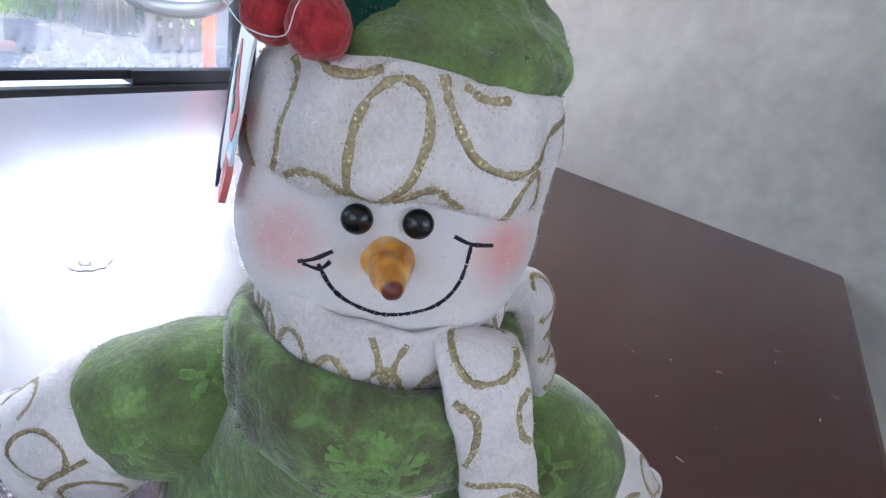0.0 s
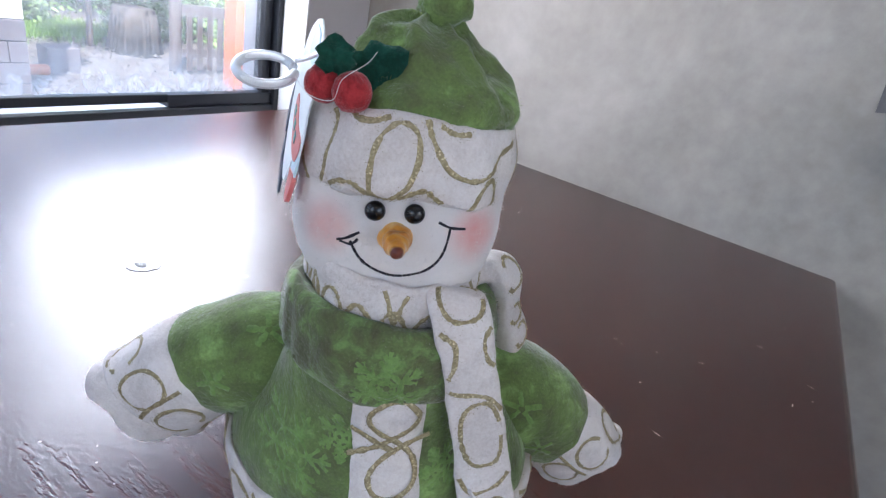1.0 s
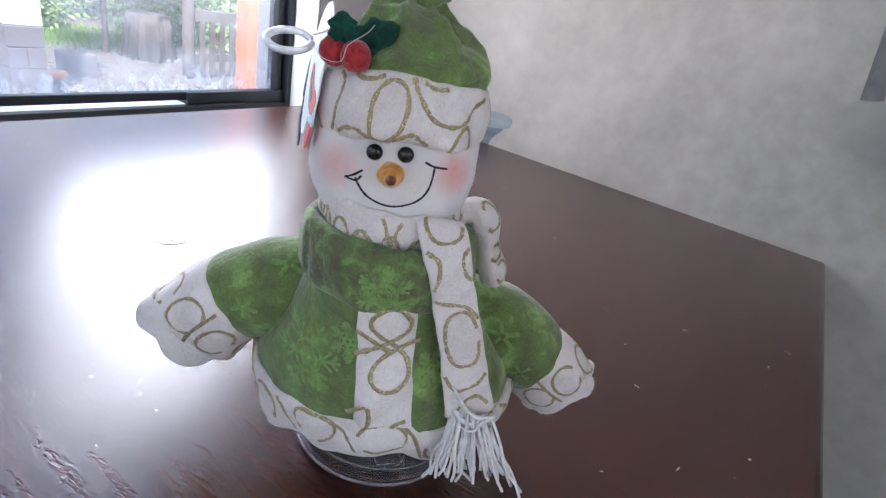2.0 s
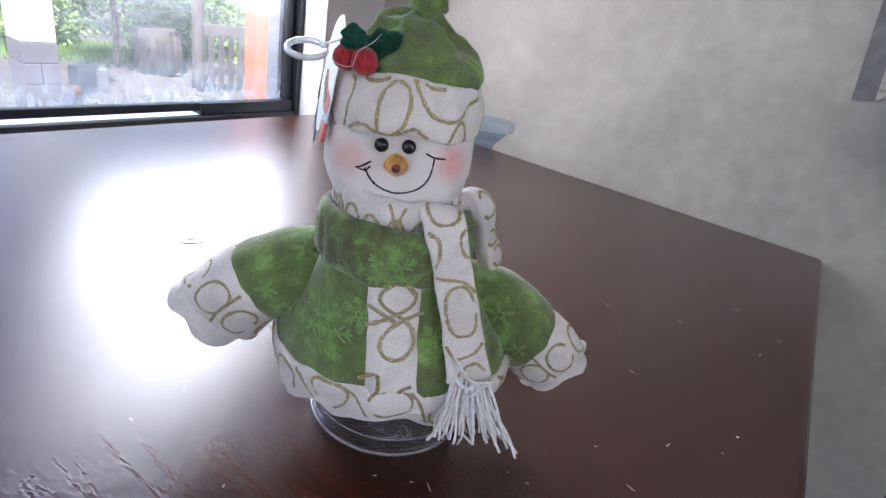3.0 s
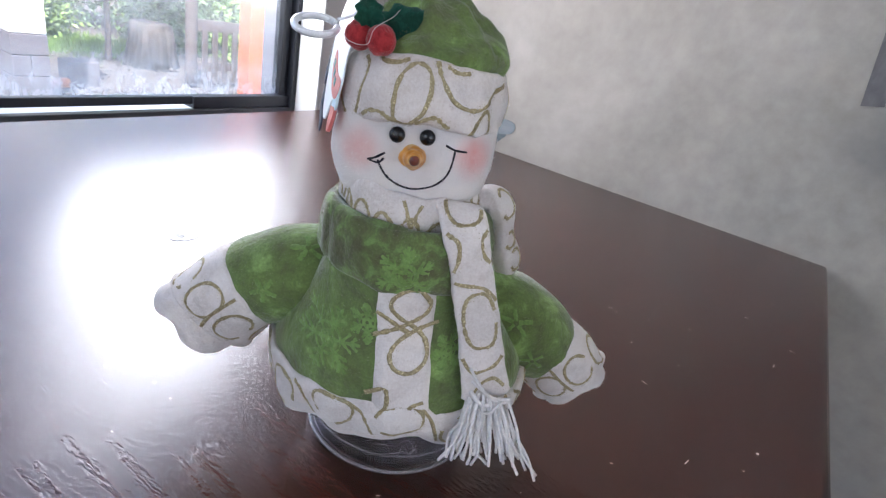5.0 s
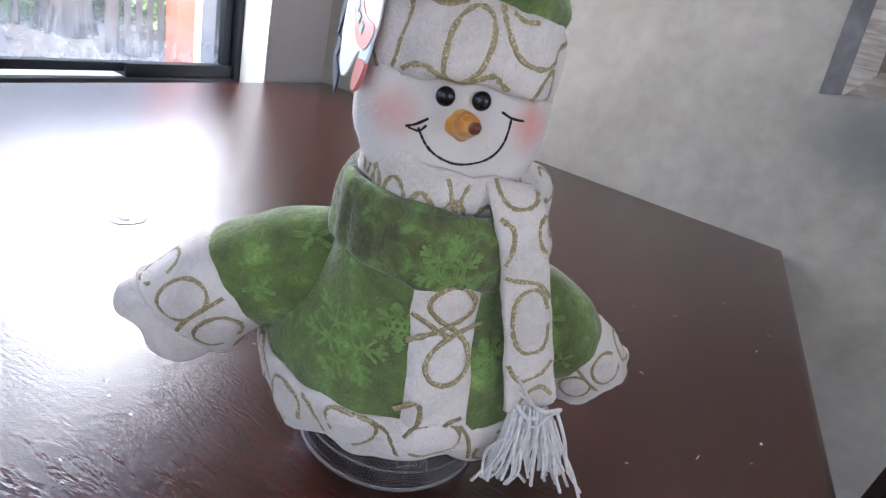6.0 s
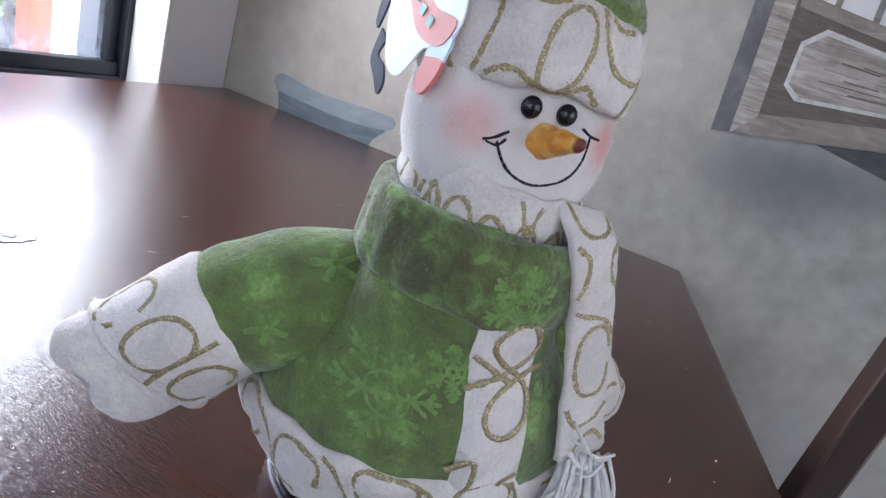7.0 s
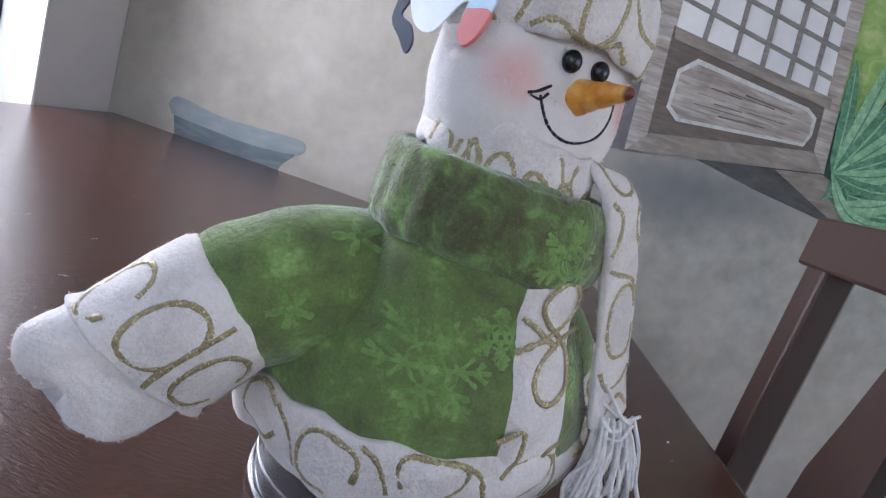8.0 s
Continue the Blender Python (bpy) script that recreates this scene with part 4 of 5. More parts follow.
def snowflake(surface, cx, cz, size, parent, turn=0.0):
    for k in range(6):
        a = radians(turn + 60 * k)
        c, s = math.cos(a), math.sin(a)

        def place(r, w):
            return (cx + (r * c - w * s) * size, cz + (r * s + w * c) * size)
        for path in ([place(0.08, 0), place(0.5, 0), place(1.0, 0)], [place(0.42, 0), place(0.58, 0.14), place(0.72, 0.26)], [place(0.42, 0), place(0.58, -0.14), place(0.72, -0.26)],
                     [place(0.7, 0), place(0.8, 0.09), place(0.9, 0.17)], [place(0.7, 0), place(0.8, -0.09), place(0.9, -0.17)]):
            ribbon("snowflake_print", surface, [front_uv(surface, x, z) for x, z in path], 0.0024, 0.0003, PRINT_GREEN, parent, steps=3, sides=4)
    for r in (0.20, 0.40):
        ring = [(cx + r * size * math.cos(radians(turn + 30 * k)), cz + r * size * math.sin(radians(turn + 30 * k))) for k in range(13)]
        ribbon("snowflake_print", surface, [front_uv(surface, x, z) for x, z in ring], 0.0017, 0.0003, PRINT_GREEN, parent, steps=2, sides=4)


snowflake(body, -0.0385, 0.1095, 0.0165, body_ob, 12)
snowflake(body, -0.021, 0.124, 0.0095, body_ob, 40)
snowflake(body, 0.019, 0.115, 0.0090, body_ob, 10)
snowflake(body, 0.052, 0.108, 0.0120, body_ob, 25)

# white hem
hem = rings([(0.084, 0.0, -0.0245, 0.0715, 0.0655), (0.0835, 0.0, -0.0245, 0.0745, 0.0685), (0.079, 0.0, -0.0235, 0.0765, 0.0710), (0.070, 0.0, -0.0225, 0.0765, 0.0710), (0.061, 0.0, -0.0215, 0.0735, 0.0685), (0.0575, 0.0, -0.0215, 0.071, 0.0660), (0.060, 0.0, -0.0215, 0.068, 0.0630)], lump=0.0016, lump_size=0.016, seed=2)


def hem_wave(u, v):
    """The hem rises at the front fastening and at the sides, and ripples."""
    f = math.exp(-((((u + math.pi / 2 + math.pi) % (2 * math.pi)) - math.pi) / 0.22) ** 2)
    return np.array([0, 0, 0.006 * f - 0.004 * (1 - abs(math.sin(u))) + 0.0022 * math.sin(8 * u + 0.5) * v + 0.0012 * math.sin(17 * u + 1)]) + np.array([math.cos(u), math.sin(u), 0]) * (0.0022 * math.sin(8 * u + 1.9) + 0.0012 * math.sin(15 * u)) * v


hem_ob = hem.mesh("hem", WHITE_FLEECE, toy, "white fleece hem with gold swirls", 96, 22, hem_wave)
whem = Waved(hem, hem_wave)
for k in range(13):
    u0 = -2.9 + k * 0.45
    v0 = 0.42 + 0.06 * math.sin(k * 2.1)
    gold_uv(whem, [(u0 + 0.15 * math.cos(a), v0 + 0.20 * math.sin(a)) for a in np.linspace(0.3 + k, 5.6 + k, 9)], hem_ob)
    gold_uv(whem, [(u0 + 0.12, 0.24), (u0 + 0.22, 0.40), (u0 + 0.30, 0.62)], hem_ob)

# button placket


def strip(name, left, right, thick, surface, lift, mat, parent, label, nw=10, seed=0):
    """A soft cloth strip laid on a form, between two edge lines of (x, z)."""
    L, R = curve_points(left, 8), curve_points(right, 8)
    vs, fs = [], []
    for a, b in zip(L, R):
        for k in range(nw + 1):
            f = k / nw
            x, z = a + (b - a) * f
            u, v = front_uv(surface, x, z)
            q = surface.at(u, v)
            n = surface.normal(u, v)
            edge = min(1.0, min(f, 1 - f) * 5)
            w = noise.noise(Vector(q) * 90 + Vector((seed, 0, 0)))
            vs.append(q + n * (lift + thick * math.sqrt(edge) + 0.0006 * w))
    rows = len(L)
    for i in range(rows - 1):
        for k in range(nw):
            a = i * (nw + 1) + k
            fs.append((a, a + 1, a + nw + 2, a + nw + 1))
    return add_mesh(name, vs, fs, mat, parent, label)


placket = strip("placket", [(-0.0195, 0.149), (-0.0175, 0.125), (-0.0145, 0.100), (-0.0125, 0.078)], [(0.0085, 0.147), (0.0105, 0.125), (0.0130, 0.100), (0.0165, 0.078)], 0.0022, body, -0.0004, WHITE_FLEECE, toy, "white fleece placket with gold swirls", seed=4)


on_placket = Lifted(body, 0.0022)
gold_line(on_placket, [(-0.0170, 0.1205), (-0.0100, 0.1240), (-0.0020, 0.1290), (0.0040, 0.1340), (0.0050, 0.1400), (-0.0020, 0.1455), (-0.0095, 0.1425), (-0.0115, 0.1370), (-0.0070, 0.1315), (0.0000, 0.1270), (0.0060, 0.1210),
                       (0.0080, 0.1130), (0.0025, 0.1062), (-0.0050, 0.1070), (-0.0085, 0.1130), (-0.0060, 0.1190), (-0.0010, 0.1240), (0.0060, 0.1280), (0.0105, 0.1295)], placket)
gold_line(on_placket, [(-0.0172, 0.1325), (-0.0120, 0.1300), (-0.0060, 0.1262), (-0.0005, 0.1232)], placket)
gold_line(on_placket, [(-0.0165, 0.093), (-0.008, 0.097), (-0.006, 0.088), (-0.009, 0.081)], placket)
gold_line(on_placket, [(0.0105, 0.092), (0.005, 0.088), (0.007, 0.080)], placket)

# collar roll
collar = rings([(0.1475, -0.0085, -0.0395, 0.0350, 0.0365), (0.1418, -0.0082, -0.0398, 0.0392, 0.0415), (0.1432, -0.0082, -0.0402, 0.0428, 0.0445), (0.1500, -0.0085, -0.0405, 0.0440, 0.0453), (0.1590, -0.0088, -0.0408, 0.0434, 0.0446), (0.1670, -0.0092, -0.0408, 0.0420, 0.0428), (0.1708, -0.0092, -0.0408, 0.0395, 0.0398), (0.1700, -0.0092, -0.0410, 0.0345, 0.0345), (0.1630, -0.0090, -0.0410, 0.0270, 0.0272)], lump=0.0016, lump_size=0.020, seed=3)


def collar_folds(u, v):
    """Upright creases pinched into the side of the rolled collar."""
    side = max(0.0, -math.cos(u)) ** 0.7
    dent = sum(d * math.exp(-(((u - at + math.pi) % (2 * math.pi) - math.pi) / w) ** 2) for at, w, d in ((3.40, 0.06, 0.0012), (3.66, 0.05, 0.0014), (3.98, 0.07, 0.0008), (3.10, 0.07, 0.0012)))
    ring = math.sin(math.pi * min(1.0, max(0.0, (v - 0.08) / 0.62)))
    return -np.array([math.cos(u), math.sin(u), 0]) * dent * ring + np.array([0, 0, 0.0008 * side * v])


collar_ob = collar.mesh("collar", OLIVE_FLEECE, toy, "rolled olive green fleece collar", 120, 34, collar_folds)
nap(collar, 2200, OLIVE_FLEECE, collar_ob, 42)
for k in range(6):
    a = radians(60 * k)
    ribbon("snowflake_print", collar, [front_uv(collar, -0.008 + 0.0045 * math.cos(b), 0.153 + 0.0045 * math.sin(b)) for b in (a, a + 0.5, a + 1.05)], 0.0020, 0.0005, PRINT_GREEN, collar_ob, steps=3, sides=4)


snowflake(collar, -0.008, 0.1525, 0.0135, collar_ob, 30)

# sleeves, cuffs, mittens
def arm_sections(rows, y_at):
    """Sections along an arm in the x-z plane: x, z, radius, depth."""
    pts = [np.array(r[:2]) for r in rows]
    out = []
    for i, (x, z, r, d) in enumerate(rows):
        t = pts[min(i + 1, len(pts) - 1)] - pts[max(i - 1, 0)]
        t = t / (np.linalg.norm(t) + 1e-9)
        out.append(((x, y_at(x), z), (-t[1] * r, 0, t[0] * r), (0, d, 0)))
    return out


def arm(side, rows_sleeve, rows_cuff, rows_mitt, y_at, seed, shift=0.0):
    rows_sleeve, rows_cuff, rows_mitt = [[(x + shift, *r) for x, *r in rows] for rows in (rows_sleeve, rows_cuff, rows_mitt)]
    sleeve = Loft(arm_sections(rows_sleeve, y_at), lump=0.0012, lump_size=0.024, seed=seed)
    ob = sleeve.mesh("sleeve", GREEN_FLEECE, toy, "padded green fleece sleeve", 44, 26)
    nap(sleeve, 1800, GREEN_FLEECE, ob, seed + 60)
    for u0, v0, turn in ((-1.75, 0.62, 0.3), (-1.2, 0.42, 0.9), (-2.5, 0.40, 0.5)):
        for k in range(5):
            a = turn + k * 1.2566
            ribbon("leaf_print", sleeve, [(u0 + 0.04 * math.cos(a), v0 + 0.012 * math.sin(a)), (u0 + 0.16 * math.cos(a), v0 + 0.045 * math.sin(a)), (u0 + 0.27 * math.cos(a), v0 + 0.075 * math.sin(a))], 0.0028, 0.0005, PRINT_GREEN, ob, steps=3, sides=4)
    cuff = Loft(arm_sections(rows_cuff, y_at), lump=0.0009, lump_size=0.016, seed=seed + 1)
    cuff_ob = cuff.mesh("cuff", WHITE_FLEECE, toy, "white fleece cuff with gold swirls", 44, 18)
    nap(cuff, 700, WHITE_FLEECE, cuff_ob, seed + 61, 0.0008)
    face = -math.pi / 2
    for cu, cv, ru, rv in ((face + 0.42 * side, 0.50, 0.36, 0.17), (face - 0.42 * side, 0.50, 0.34, 0.17), (face + 1.3 * side, 0.55, 0.34, 0.16), (face - 1.3 * side, 0.45, 0.34, 0.16), (face + 2.8, 0.5, 0.4, 0.17)):
        gold_uv(cuff, [(cu + ru * math.cos(a), cv + rv * math.sin(a)) for a in np.linspace(0.4, 5.9, 11)], cuff_ob)
    gold_uv(cuff, [(face - 0.1, 0.25), (face - 0.1, 0.5), (face - 0.02, 0.75)], cuff_ob)
    mitt = Loft(arm_sections(rows_mitt, y_at), lump=0.0012, lump_size=0.014, seed=seed + 2, square=2.3)
    along = np.array(mitt.rows[3][:3]) - np.array(mitt.rows[1][:3])
    along /= np.linalg.norm(along)

    def notch(u, v):
        """The cleft between thumb and palm, cut into the rounded end."""
        k = min(1.0, max(0.0, (v - 0.5) / 0.4))
        return -along * 0.0085 * k * k * (3 - 2 * k) * math.exp(-((side * math.cos(u) - 0.25) / 0.30) ** 2)

    mitt_ob = mitt.mesh("mitten", WHITE_FLEECE, toy, "plain white fleece mitten", 64, 32, notch)
    wmitt = Waved(mitt, notch)
    nap(wmitt, 900, WHITE_FLEECE, mitt_ob, seed + 62, 0.0009)


arm(-1, [(-0.020, 0.118, 0.014, 0.012), (-0.028, 0.1185, 0.025, 0.024), (-0.048, 0.1165, 0.0268, 0.026), (-0.066, 0.1125, 0.0272, 0.027), (-0.082, 0.1065, 0.0258, 0.025), (-0.094, 0.1005, 0.0228, 0.021), (-0.098, 0.0975, 0.012, 0.012)],
    [(-0.0865, 0.1065, 0.015, 0.014), (-0.0890, 0.1045, 0.0240, 0.0225), (-0.0945, 0.0990, 0.0260, 0.0235), (-0.1030, 0.0900, 0.0268, 0.0225), (-0.1110, 0.0805, 0.0268, 0.020), (-0.1132, 0.0778, 0.0255, 0.0185), (-0.1118, 0.0795, 0.018, 0.014)],
    [(-0.1060, 0.0885, 0.016, 0.012), (-0.1130, 0.0805, 0.0235, 0.015), (-0.1210, 0.0730, 0.0252, 0.0155), (-0.1280, 0.0665, 0.0245, 0.0145), (-0.1325, 0.0625, 0.0195, 0.0115), (-0.1345, 0.0607, 0.008, 0.004)],
    lambda x: -0.025 + 0.20 * max(0.0, -0.095 - x), 11, 0.003)
arm(1, [(0.0200, 0.1040, 0.0120, 0.0100), (0.0280, 0.1040, 0.0240, 0.0230), (0.0441, 0.1029, 0.0275, 0.0260), (0.0644, 0.0961, 0.0280, 0.0270), (0.0807, 0.0863, 0.0255, 0.0250), (0.0929, 0.0771, 0.0220, 0.0210), (0.0969, 0.0739, 0.0120, 0.0120)],
    [(0.0837, 0.0844, 0.0150, 0.0140), (0.0863, 0.0826, 0.0232, 0.0215), (0.0919, 0.0783, 0.0250, 0.0225), (0.1000, 0.0711, 0.0255, 0.0210), (0.1080, 0.0633, 0.0245, 0.0180), (0.1102, 0.0612, 0.0232, 0.0165), (0.1090, 0.0623, 0.0170, 0.0120)],
    [(0.1030, 0.0690, 0.0160, 0.0120), (0.1085, 0.0620, 0.0205, 0.0140), (0.1140, 0.0565, 0.0215, 0.0130), (0.1178, 0.0523, 0.0200, 0.0105), (0.1200, 0.0497, 0.0140, 0.0070), (0.1208, 0.0487, 0.0050, 0.0030)],
    lambda x: -0.014 + 0.03 * (x - 0.03), 21, 0.0025)

# head
head = rings([(0.1630, -0.0128, -0.0430, 0.0090, 0.0058), (0.1645, -0.0128, -0.0430, 0.0175, 0.0140), (0.1700, -0.0130, -0.0440, 0.0240, 0.0190), (0.1780, -0.0132, -0.0448, 0.0308, 0.0226), (0.1870, -0.0133, -0.0450, 0.0355, 0.0246), (0.1970, -0.0133, -0.0450, 0.0374, 0.0250), (0.2070, -0.0130, -0.0445, 0.0372, 0.0238),
              (0.2200, -0.0128, -0.0435, 0.0352, 0.0225), (0.2360, -0.0128, -0.0425, 0.0300, 0.0202), (0.2460, -0.0128, -0.0400, 0.0174, 0.0118), (0.2480, -0.0128, -0.0400, 0.0058, 0.0037)], lump=0.0010, lump_size=0.018, seed=6, square=2.25)
head_ob = head.mesh("head", FACE, toy, "white fleece face with pink rouged cheeks", 72, 44)
nap(head, 2600, WHITE_FLEECE, head_ob, 43, 0.0009)


def eye(x, z):
    u, v = front_uv(head, x, z)
    q, n = head.at(u, v), head.normal(u, v)
    bm = bmesh.new()
    bmesh.ops.create_uvsphere(bm, u_segments=24, v_segments=14, radius=0.0034)
    for w in bm.verts:
        w.co.y *= 0.75
    ob = part("eye", bm, BEAD, toy, "shiny black bead eye")
    ob.location = Vector(q + n * 0.0012)


eye(-0.0212, 0.2087)
eye(-0.0087, 0.2098)
# stitched smile
smile = [(-0.0280, 0.1968), (-0.0266, 0.1945), (-0.0240, 0.1912), (-0.0198, 0.1883), (-0.0142, 0.1868), (-0.0088, 0.1872), (-0.0032, 0.1894), (0.0010, 0.1930), (0.0034, 0.1980), (0.0043, 0.2060)]
for a in range(0, 18):
    pts = curve_points(smile, 2)[a:a + 2]
    if len(pts) == 2:
        mid = (pts[0] + pts[1]) / 2
        ends = [mid + (q - mid) * 0.94 for q in (pts[0], mid, pts[1])]
        ribbon("stitch", head, [front_uv(head, x, z) for x, z in ends], 0.0010, 0.0007, THREAD, head_ob, steps=3, sides=5)
for path in ([(-0.0322, 0.1960), (-0.0289, 0.1976), (-0.0252, 0.2004)], [(-0.0312, 0.1958), (-0.0275, 0.1956), (-0.0254, 0.1980)], [(-0.0002, 0.2078), (0.0043, 0.2062), (0.0098, 0.2058)]):
    ribbon("stitch", head, [front_uv(head, x, z) for x, z in path], 0.0010, 0.0007, THREAD, head_ob, steps=4, sides=5)
# nose: carved carrot, pointing forward
axis = np.array([-0.0135, -0.0635, 0.1995]), np.array([-0.0128, -0.0885, 0.2045])
nose_loft = Loft([(axis[0] + (axis[1] - axis[0]) * f, (r, 0, 0), (0, 0, r)) for f, r in ((0, 0.0048), (0.06, 0.0057), (0.20, 0.0058), (0.32, 0.0052), (0.40, 0.0045), (0.46, 0.0046), (0.56, 0.0039), (0.61, 0.0040), (0.70, 0.0033), (0.78, 0.0028), (0.88, 0.0023), (0.96, 0.0017), (1.0, 0.0007))], lump=0.0007, lump_size=0.005, seed=8)
nose_loft.mesh("nose", NOSE, toy, "carved orange wooden carrot nose with brown tip", 28, 30)

# cap
dome = rings([(0.2250, -0.0118, -0.0400, 0.0270, 0.0231), (0.2260, -0.0118, -0.0400, 0.0290, 0.0240), (0.2345, -0.0112, -0.0390, 0.0305, 0.0258), (0.2420, -0.0106, -0.0375, 0.0332, 0.0288), (0.2475, -0.0105, -0.0365, 0.0306, 0.0266), (0.2530, -0.0113, -0.0355, 0.0256, 0.0226), (0.2600, -0.0132, -0.0340, 0.0188, 0.0168), (0.2645, -0.0145, -0.0330, 0.0118, 0.0105), (0.2675, -0.0135, -0.0328, 0.0050, 0.0046)], lump=0.0034, lump_size=0.015, seed=9)


def gathers(u, v):
    """Pleats that run to the tied top."""
    k = max(0.0, (v - 0.45) / 0.55)
    c = np.array([math.cos(u), math.sin(u), 0.25])
    return c * ((0.0034 * math.sin(7 * u + 1.3) + 0.0016 * math.sin(13 * u)) * k * (1 - 0.45 * k)) + np.array([0, 0, 0.0030 * k * (1 - k) * math.sin(4 * u + 0.7)])


dome_ob = dome.mesh("cap", GREEN_FLEECE, toy, "green mottled fleece cap gathered at the top", 84, 36, gathers)
nap(dome, 1800, GREEN_FLEECE, dome_ob, 44)
knot = Loft([((-0.0120, -0.0325, 0.2630), (0.004, 0, 0), (0, 0.004, 0)), ((-0.0118, -0.0325, 0.2650), (0.0062, 0, 0), (0, 0.006, 0)), ((-0.0105, -0.0330, 0.2695), (0.0088, 0, -0.001), (0, 0.008, 0)),
             ((-0.0080, -0.0335, 0.2740), (0.0085, 0, -0.002), (0, 0.008, 0)), ((-0.0055, -0.0335, 0.2770), (0.006, 0, -0.002), (0, 0.006, 0)), ((-0.0048, -0.0335, 0.2780), (0.002, 0, -0.001), (0, 0.002, 0))], lump=0.0026, lump_size=0.007, seed=10)
knot.mesh("cap_knot", GREEN_FLEECE, toy, "tied green fleece tuft", 36, 20)
brim = rings([(0.2190, -0.0130, -0.0430, 0.0322, 0.0250), (0.2160, -0.0130, -0.0430, 0.0352, 0.0278), (0.2178, -0.0130, -0.0430, 0.0376, 0.0298), (0.2270, -0.0130, -0.0425, 0.0378, 0.0306), (0.2360, -0.0126, -0.0412, 0.0360, 0.0302), (0.2405, -0.0124, -0.0405, 0.0340, 0.0288), (0.2396, -0.0124, -0.0405, 0.0308, 0.0258)], lump=0.0015, lump_size=0.016, seed=12)


def brim_wave(u, v):
    side = math.cos(u) ** 2
    out = np.array([math.cos(u), math.sin(u), 0]) * (0.0009 * math.sin(6 * u + 0.8) + 0.0006 * math.sin(11 * u))
    return out + np.array([0, 0, 0.0012 + 0.0004 * math.sin(7 * u) + 0.0006 * math.sin(3 * u + 1) - 0.0036 * side - 0.0050 * (1 - 0.6 * v) * (1 - math.cos(u)) / 2])


brim_ob = brim.mesh("cap_brim", WHITE_FLEECE, toy, "turned-up white fleece brim with gold swirls", 84, 26, brim_wave)
wbrim = Waved(brim, brim_wave)
nap(wbrim, 1500, WHITE_FLEECE, brim_ob, 45, 0.0008)


def brim_gold(points):
    """Points across the front of the brim: -1..1 sideways, 0..1 upwards."""
    gold_uv(wbrim, [(-math.pi / 2 + math.asin(max(-0.98, min(0.98, a))), 0.20 + 0.62 * b) for a, b in points], brim_ob)


brim_gold([(-0.78, 0.93), (-0.71, 0.75), (-0.69, 0.55), (-0.72, 0.35), (-0.76, 0.20)])
brim_gold([(-0.57, 0.98), (-0.50, 0.88), (-0.36, 0.88), (-0.25, 0.96)])
brim_gold([(-0.29, 0.16), (-0.32, 0.45), (-0.28, 0.70), (-0.15, 0.86), (-0.01, 0.78), (0.06, 0.55), (0.02, 0.32), (-0.06, 0.18), (-0.12, 0.06)])
brim_gold([(-0.29, 0.16), (-0.22, 0.06), (-0.12, 0.06)])
brim_gold([(-0.66, 0.16), (-0.58, 0.26), (-0.46, 0.28), (-0.36, 0.18), (-0.29, 0.10)])
brim_gold([(-0.05, 0.08), (0.05, 0.22), (0.16, 0.27), (0.28, 0.20), (0.35, 0.08)])
brim_gold([(0.07, 0.98), (0.11, 0.80), (0.20, 0.64), (0.35, 0.50), (0.52, 0.45), (0.66, 0.50), (0.80, 0.66), (0.95, 0.80)])
brim_gold([(0.20, 0.93), (0.28, 0.88), (0.38, 0.88), (0.47, 0.94)])
brim_gold([(0.56, 0.04), (0.60, 0.30), (0.67, 0.45), (0.75, 0.40), (0.80, 0.22), (0.81, 0.05)])
brim_gold([(-0.93, 0.5), (-0.88, 0.25), (-0.85, 0.1)])
for k in range(6):
    u0 = 0.25 + k * 0.5
    gold_uv(wbrim, [(u0 + 0.17 * math.cos(a), 0.5 + 0.2 * math.sin(a)) for a in np.linspace(0.3 + k, 5.6 + k, 9)], brim_ob)


# holly on the cap
def felt_leaf(name, base, along, across, length, width, bend):
    base, along, across = np.array(base), np.array(along, float), np.array(across, float)
    along /= np.linalg.norm(along)
    across -= along * (across @ along)
    across /= np.linalg.norm(across)
    n = np.cross(along, across)
    bm = bmesh.new()
    rows = 15
    grid = []
    for i in range(rows):
        f = i / (rows - 1)
        w = width / 2 * (math.sin(math.pi * min(1, 0.06 + 0.94 * f)) ** 0.65 if f < 1 else 0.02) * (1 + 0.16 * math.cos(f * 6 * math.pi))
        row = []
        for k in range(7):
            g = k / 3 - 1
            q = base + along * (length * f) + across * (w * g) + n * (bend * math.sin(math.pi * f) - 0.0022 * abs(g) * math.sin(math.pi * f) + 0.0008 * math.sin(9 * f + 2 * g))
            row.append(bm.verts.new(q))
        grid.append(row)
    for i in range(rows - 1):
        for k in range(6):
            bm.faces.new((grid[i][k], grid[i][k + 1], grid[i + 1][k + 1], grid[i + 1][k]))
    r = bmesh.ops.solidify(bm, geom=bm.faces[:], thickness=0.0014)
    return part(name, bm, TEAL_FELT, toy, "teal green felt holly leaf")


